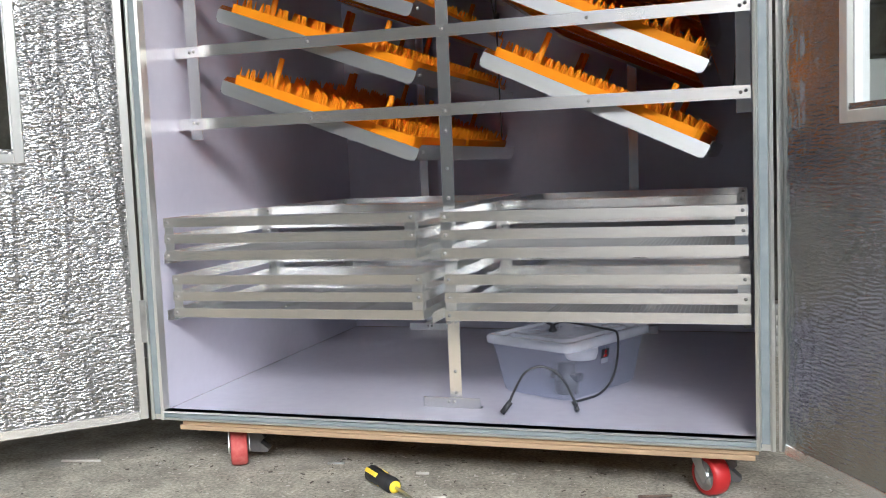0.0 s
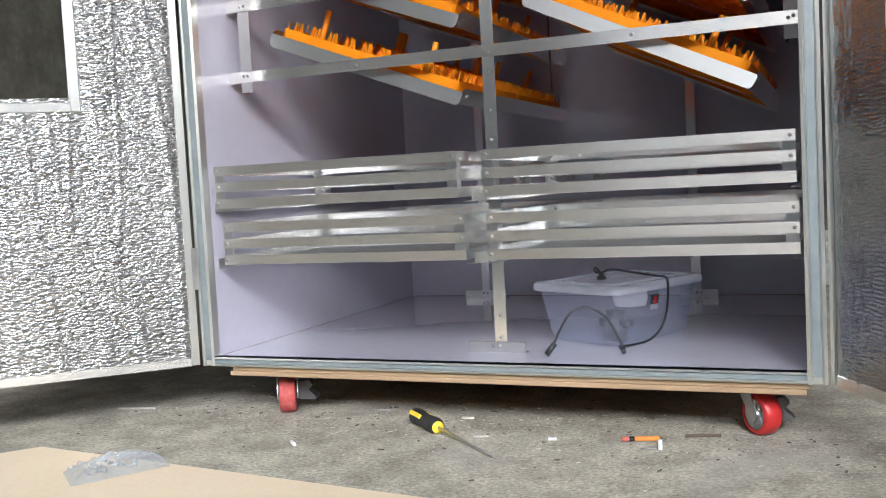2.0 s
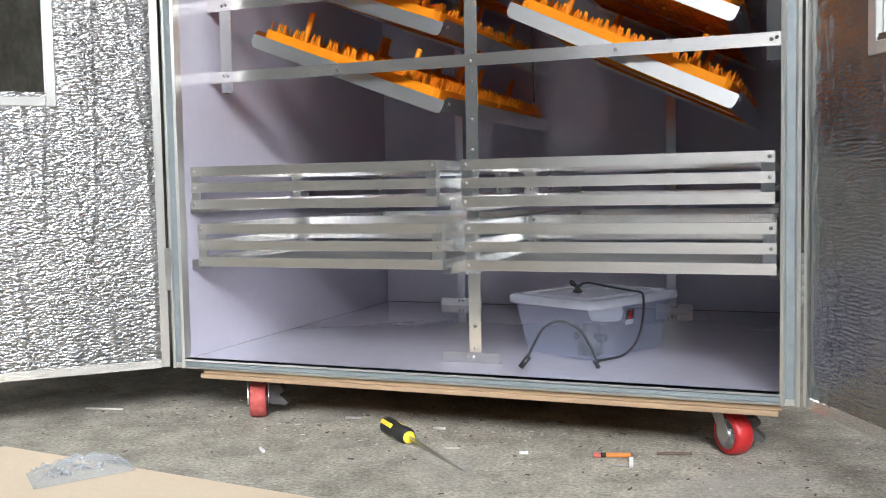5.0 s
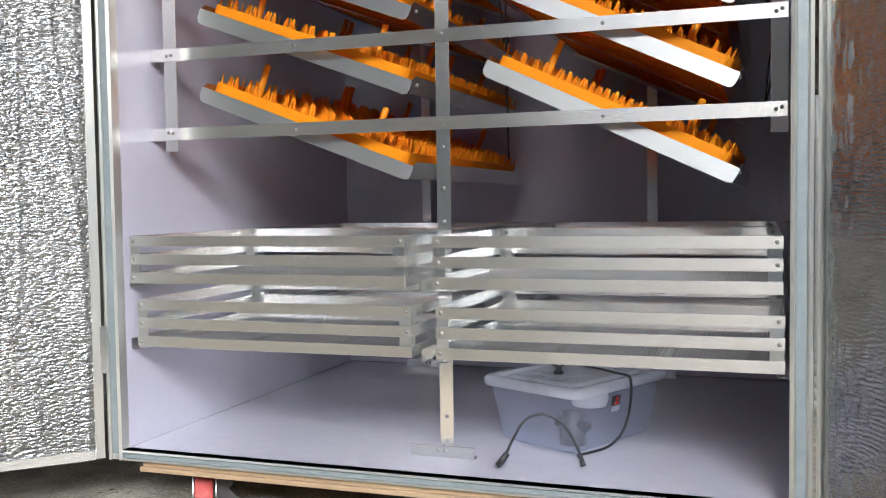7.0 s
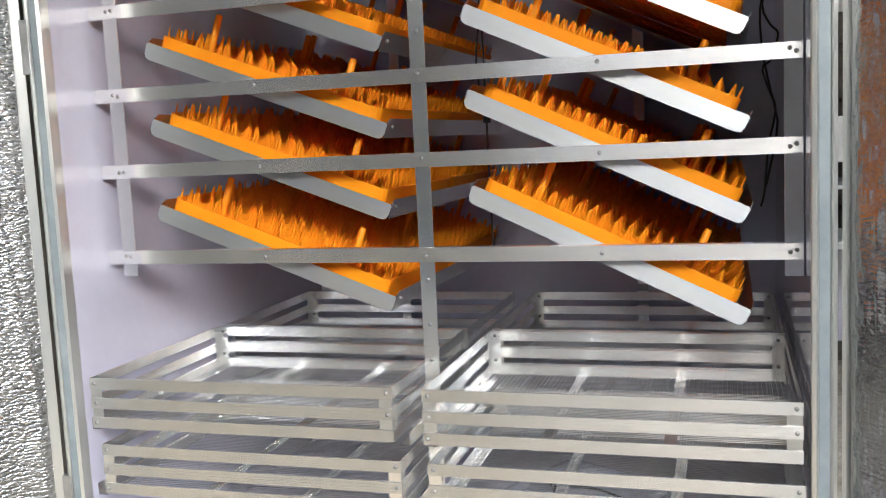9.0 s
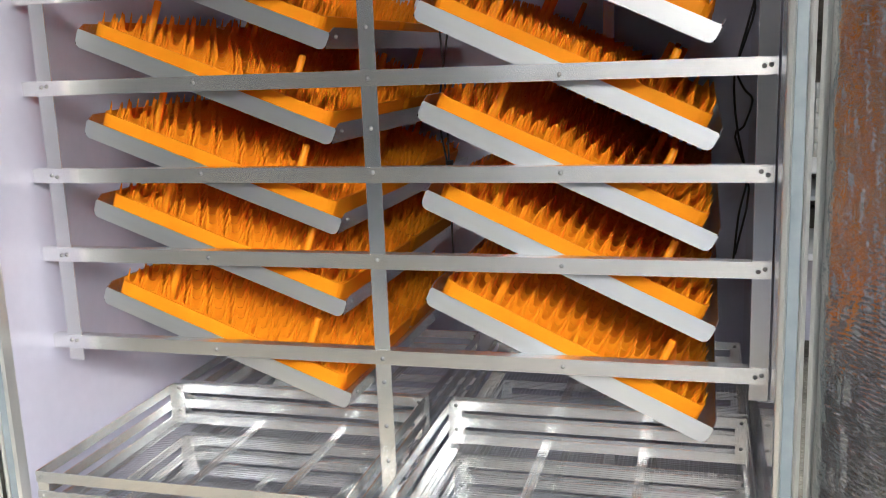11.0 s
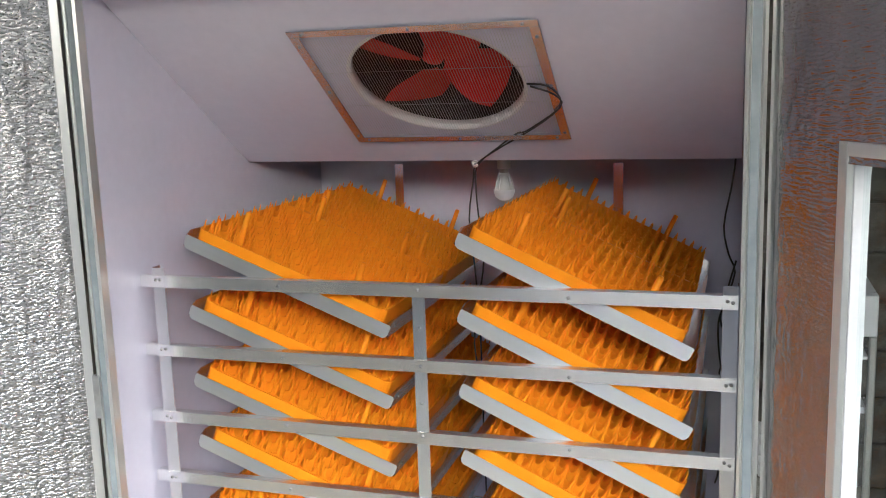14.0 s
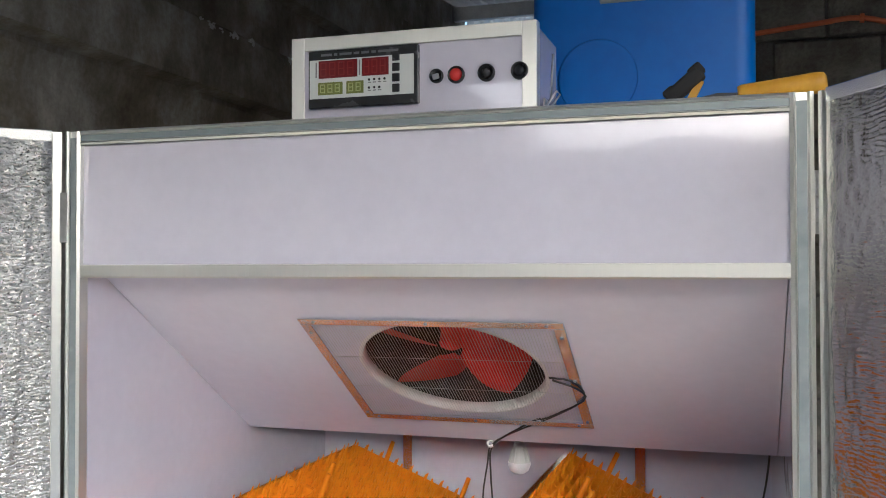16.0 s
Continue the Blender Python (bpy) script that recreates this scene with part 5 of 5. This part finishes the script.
def hand_tool():
    z0 = TOP + 0.004
    b = thing("cutting_tool", "hand cutter with a worn yellow grip and black head", "hand tool", (0.50, 0.1, z0))
    bm = bmesh.new()
    lathe(bm, [(0, 0), (0.011, 0.0), (0.0135, 0.006), (0.0145, 0.05), (0.0165, 0.11), (0.0155, 0.124), (0.010, 0.128), (0, 0.128)], 16, pose(0.030, 0, 0.0185, 0, 85, 0))
    part("grip", bm, M["tool_yellow"], b, "worn yellow grip")
    bm = bmesh.new()
    prism(bm, [(-0.075, 0.0), (0.033, 0.002), (0.033, 0.019), (0.0, 0.020), (-0.03, 0.014), (-0.06, 0.016), (-0.08, 0.008)], -0.009, 0.009)
    part("frame", bm, M["black"], b, "black metal frame")
    bm = bmesh.new()
    s = bmesh.new()
    box(s, -0.008, 0.070, -0.014, 0.014, -0.016, 0.015, 0.006, 2)
    box(s, 0.048, 0.078, -0.013, 0.013, -0.006, 0.019, 0.005, 2)
    box(s, -0.016, 0.010, -0.013, 0.013, -0.012, 0.018, 0.005, 2)
    join(bm, s, pose(-0.066, 0, 0.022, 0, -40, 0) @ Matrix.Scale(0.78, 4))
    part("head", bm, M["matt_black"], b, "black angled head")
    bm = bmesh.new()
    prism(bm, [(-0.045, 0.016), (-0.034, 0.012), (-0.026, 0.028), (-0.020, 0.040), (-0.026, 0.042), (-0.038, 0.030)], -0.004, 0.004)
    part("trigger", bm, M["tool_yellow"], b, "yellow trigger")


hand_tool()


# ---- on the floor ----
def screwdriver():
    b = thing("screwdriver", "black and yellow screwdriver lying on the concrete", "screwdriver", m=pose(-0.140, 0.024, 0.0165, 0, 0, -39.5) @ pose(0, 0, 0, 0, 2.6, 0))
    bm = bmesh.new()
    lathe(bm, [(0, 0), (0.012, 0.001), (0.0165, 0.006), (0.0165, 0.03), (0.0145, 0.05), (0.0155, 0.070), (0.0165, 0.082), (0.0165, 0.094), (0.011, 0.099)], 12, pose(0, 0, 0, 0, 90, 0))
    grip = part("grip", bm, M["black"], b, "black rubber grip")
    for k in range(3):
        bm = bmesh.new()
        s = bmesh.new()
        box(s, 0.004, 0.048, -0.0045, 0.0045, 0.0135, 0.0175, 0.001)
        join(bm, s, pose(0, 0, 0, 50 + 120 * k, 0, 0))
        part("inlay", bm, M["bright_yellow"], grip, "yellow inlay")
    bm = bmesh.new()
    lathe(bm, [(0.012, 0.0985), (0.0125, 0.1005), (0.010, 0.103), (0.004, 0.1045), (0, 0.1045)], 16, pose(0, 0, 0, 0, 90, 0))
    part("collar", bm, M["bright_yellow"], grip, "yellow nose")
    bm = bmesh.new()
    lathe(bm, [(0, 0.10), (0.003, 0.10), (0.003, 0.305), (0.0016, 0.312), (0, 0.312)], 10, pose(0, 0, 0, 0, 90, 0))
    part("shaft", bm, M["zinc"], b, "bare steel shaft")


screwdriver()
pencil = thing("pencil", "short orange pencil stub with a red eraser", "pencil", m=pose(0.288, -0.024, 0.0045, 0, 0, 17))
for name, mat, a, c, r0, r1, lab in (("eraser", "eraser", 0, 0.013, 0.0042, 0.0044, "worn red eraser"), ("ferrule", "bezel", 0.013, 0.022, 0.0046, 0.0046, "dark banded ferrule"), ("barrel", "pencil", 0.022, 0.066, 0.0044, 0.0044, "orange painted barrel"), ("point", "rust", 0.066, 0.073, 0.0042, 0.001, "blunt point")):
    bm = bmesh.new()
    lathe(bm, [(0, a), (r0, a), (r1, c), (0, c)], 8, pose(0, 0, 0, 0, 90, 0))
    part(name, bm, M[mat], pencil, lab)


def rod(name, label, category, a, b, r, mat, group=""):
    bm = bmesh.new()
    a, b = Vector(a), Vector(b)
    tube(bm, [a, (a + b) / 2, b], r, 6, 1)
    return solo(name, bm, M[mat], label, category, group=group)


rod("nail", "long rusty nail on the concrete", "nail", (0.392, 0.026, 0.003), (0.452, 0.042, 0.003), 0.0028, "rust")
rod("offcut_strip", "thin pale metal offcut on the concrete", "offcut", (-0.875, 0.000, 0.003), (-0.785, 0.018, 0.003), 0.0028, "chips")
rod("anchor_plug", "small white plastic anchor standing on end", "wall plug", (0.362, -0.060, 0.0), (0.362, -0.060, 0.017), 0.004, "white")
rod("metal_screw", "small steel screw on the concrete", "screw", (0.33, -0.066, 0.0025), (0.356, -0.062, 0.0025), 0.002, "zinc")
rod("offcut_strip", "white chip of plastic on the concrete", "offcut", (-0.315, -0.162, 0.003), (-0.298, -0.178, 0.003), 0.0036, "white")
rod("offcut_strip", "white chip of plastic on the concrete", "offcut", (0.158, -0.046, 0.003), (0.172, -0.040, 0.003), 0.0032, "white")
rod("offcut_strip", "pale metal shaving on the concrete", "offcut", (-0.06, 0.075, 0.002), (-0.034, 0.078, 0.002), 0.003, "chips")
rod("offcut_strip", "pale metal shaving on the concrete", "offcut", (0.015, -0.055, 0.002), (0.042, -0.045, 0.002), 0.0024, "chips")
rod("offcut_strip", "folded silver shaving on the concrete", "offcut", (-0.27, 0.10, 0.002), (-0.235, 0.108, 0.002), 0.003, "zinc")

# crumbs and shavings, too many to count
bm, dk = bmesh.new(), bmesh.new()
rnd = random.Random(11)
for k in range(2400):
    x = rnd.uniform(-0.9, 1.1)
    y = rnd.gauss(0.06, 0.12) if k % 3 else rnd.uniform(-0.5, 0.3)
    s = rnd.uniform(0.0004, 0.0012) * (2.2 if rnd.random() < 0.06 else 1)
    c = bmesh.new()
    box(c, -s * rnd.uniform(0.6, 2.4), s, -s, s * rnd.uniform(0.4, 1), 0, s * rnd.uniform(0.25, 0.7))
    join(bm if k % 4 else dk, c, pose(x, y, 0.0002, 0, 0, rnd.uniform(0, 360)))
for k in range(230):
    x, y = rnd.uniform(-0.75, 1.1), rnd.gauss(0.02, 0.13)
    s = rnd.uniform(0.0012, 0.0026)
    c = bmesh.new()
    box(c, -s * rnd.uniform(1.5, 4.5), s, -s * 0.7, s * rnd.uniform(0.3, 0.9), 0, s * rnd.uniform(0.3, 0.8))
    join(dk if k % 5 < 3 else bm, c, pose(x, y, 0.0002, 0, 0, rnd.uniform(0, 360)))
solo("floor_crumbs", bm, M["chips"], "scattered pale plaster crumbs and shavings", "debris", kind="stuff")
solo("floor_splinters", dk, M["dark_chips"], "scattered dark splinters and grit", "debris", kind="stuff")

# pale board with a small bag of fixings
bm = bmesh.new()
prism(bm, [(-0.782, -0.318), (0.62, -0.472), (0.52, -1.25), (-1.45, -1.12)], 0.0005, 0.009, "z")
solo("loose_board", bm, M["board"], "pale bare fibreboard sheet lying on the concrete", "board")


def fixings_bag():
    b = thing("fixings_bag", "small clear plastic bag of metal fixings on the board", "plastic bag", m=pose(-0.512, -0.412, 0.0095, 0, 0, 52))
    bm = bmesh.new()
    nx, ny, g = 22, 14, {}
    for side in (0, 1):
        for a in range(nx + 1):
            for c in range(ny + 1):
                u, v = a / nx - 0.5, c / ny - 0.5
                puff = max(0.0, 1 - (2 * u) ** 2) * max(0.0, 1 - (2 * v) ** 2)
                z = 0.001 + (0.026 * puff ** 0.6 + 0.016 * puff ** 0.3 * noise.noise((u * 12, v * 9, 2)) if side else 0)
                g[side, a, c] = bm.verts.new((u * 0.165, v * 0.088 * (1.0 - 0.35 * u), max(0.0006, z)))
        for a in range(nx):
            for c in range(ny):
                q = [g[side, a, c], g[side, a + 1, c], g[side, a + 1, c + 1], g[side, a, c + 1]]
                bm.faces.new(q if side else q[::-1])
    part("film", bm, M["bag"], b, "crumpled clear film")
    rnd = random.Random(5)
    for k in range(26):
        bm = bmesh.new()
        l = rnd.uniform(0.008, 0.014)
        lathe(bm, [(0, 0), (0.0032, 0), (0.0032, 0.002), (0.0013, 0.0025), (0.0010, l), (0, l)], 8)
        part("fixing", bm, M["zinc"], b, m=pose(rnd.gauss(-0.025, 0.022), rnd.gauss(0, 0.013), rnd.uniform(0.004, 0.012), rnd.uniform(60, 120), rnd.uniform(0, 360), rnd.uniform(0, 360)))


fixings_bag()


# ---- seen past the open door: bench, outlet, conduit ----
def bench():
    b = thing("work_bench", "white-sided open bench with shelves against the block wall", "bench", (0.92, 1.97, 0))
    for name, mat, dims in (("top", "white", (-0.20, 0.15, 0, 0.5, 0.79, 0.94)), ("leg", "trim", (-0.20, -0.175, 0, 0.025, 0, 0.79)), ("leg", "trim", (0.125, 0.15, 0, 0.025, 0, 0.79)), ("leg", "trim", (-0.20, -0.175, 0.475, 0.5, 0, 0.79)), ("leg", "trim", (0.125, 0.15, 0.475, 0.5, 0, 0.79)), ("shelf", "white", (-0.175, 0.125, 0.02, 0.48, 0.50, 0.525)), ("shelf", "white", (-0.175, 0.125, 0.02, 0.48, 0.70, 0.715)), ("panel", "panel", (-0.174, 0.124, 0.44, 0.46, 0.1, 0.5))):
        bm = bmesh.new()
        box(bm, *dims, 0.004)
        part(name, bm, M[mat], b)


bench()
outlet = thing("wall_outlet", "white double socket plate on the block wall", "socket", (1.212, 2.50, 0.84))
bm = bmesh.new()
box(bm, -0.035, 0.035, -0.012, 0.004, -0.06, 0.06, 0.003)
part("plate", bm, M["white"], outlet)
for z in (-0.028, 0.028):
    bm = bmesh.new()
    box(bm, -0.016, 0.016, -0.0145, -0.0122, z - 0.016, z + 0.016, 0.001)
    part("socket_face", bm, M["eraser"], outlet, "reddish socket insert")
conduit = thing("conduit_pipe", "thin orange electrical conduit clipped to the block wall", "pipe", (1.22, 2.49, 0.9))
bm = bmesh.new()
tube(bm, [(0, 0, 0), (0.004, 0, 0.5), (0.0, 0, 1.2), (-0.02, 0, 1.75), (-0.08, 0, 1.90), (-0.24, -0.005, 1.965), (-0.42, 0, 1.955), (-0.75, 0, 1.925), (-1.05, 0, 1.915)], 0.0105, 10, 4)
part("pipe", bm, M["conduit"], conduit)
for x, z, t in ((-0.24, 1.965, 0), (-0.68, 1.93, 0), (0.003, 0.7, 90)):
    bm = bmesh.new()
    box(bm, -0.008, 0.008, -0.014, 0.02, -0.016, 0.016, 0.002)
    part("clip", bm, M["conduit"], conduit, m=pose(x, 0, z, 0, t, 0))
bm = bmesh.new()
box(bm, 1.30, 1.34, 1.9, 2.4, 0.0, 0.95, 0.004)
solo("dark_panel", bm, M["bezel"], "dark glossy sheet leaning upright on edge", "panel")
bm = bmesh.new()
tube(bm, [(0.98, 1.15, 0.008), (1.05, 1.35, 0.008), (1.16, 1.62, 0.008), (1.24, 1.95, 0.008), (1.26, 2.2, 0.008)], 0.007, 8)
solo("floor_cable", bm, M["black"], "thick black cable lying on the concrete", "cable")
bm = bmesh.new()
tube(bm, [(1.075, 2.2, 1.6), (0.985, 2.12, 0.952)], 0.010, 8, 1)
solo("white_tube", bm, M["white"], "slim white tube leaning against the bench", "tube")

# ---- blocks of the rear wall, one by one ----
rnd = random.Random(3)
shapes = []
for k in range(4):
    bm = bmesh.new()
    box(bm, 0, 0.388, 0, 0.03, 0, 0.188, 0.005)
    for v in bm.verts:
        v.co += Vector((rnd.uniform(-0.002, 0.002), rnd.uniform(-0.003, 0.003), rnd.uniform(-0.002, 0.002)))
    shapes.append(mesh_from("block", bm, M["block"]))
for row in range(19):
    for col in range(8):
        x = 0.46 + 0.4 * col + (0.2 if row % 2 else 0)
        if x < 3.2:
            again("block", shapes[(row * 3 + col) % 4], wall_north, pose(x, 2.497 + rnd.uniform(-0.003, 0.003), 0.006 + 0.2 * row))
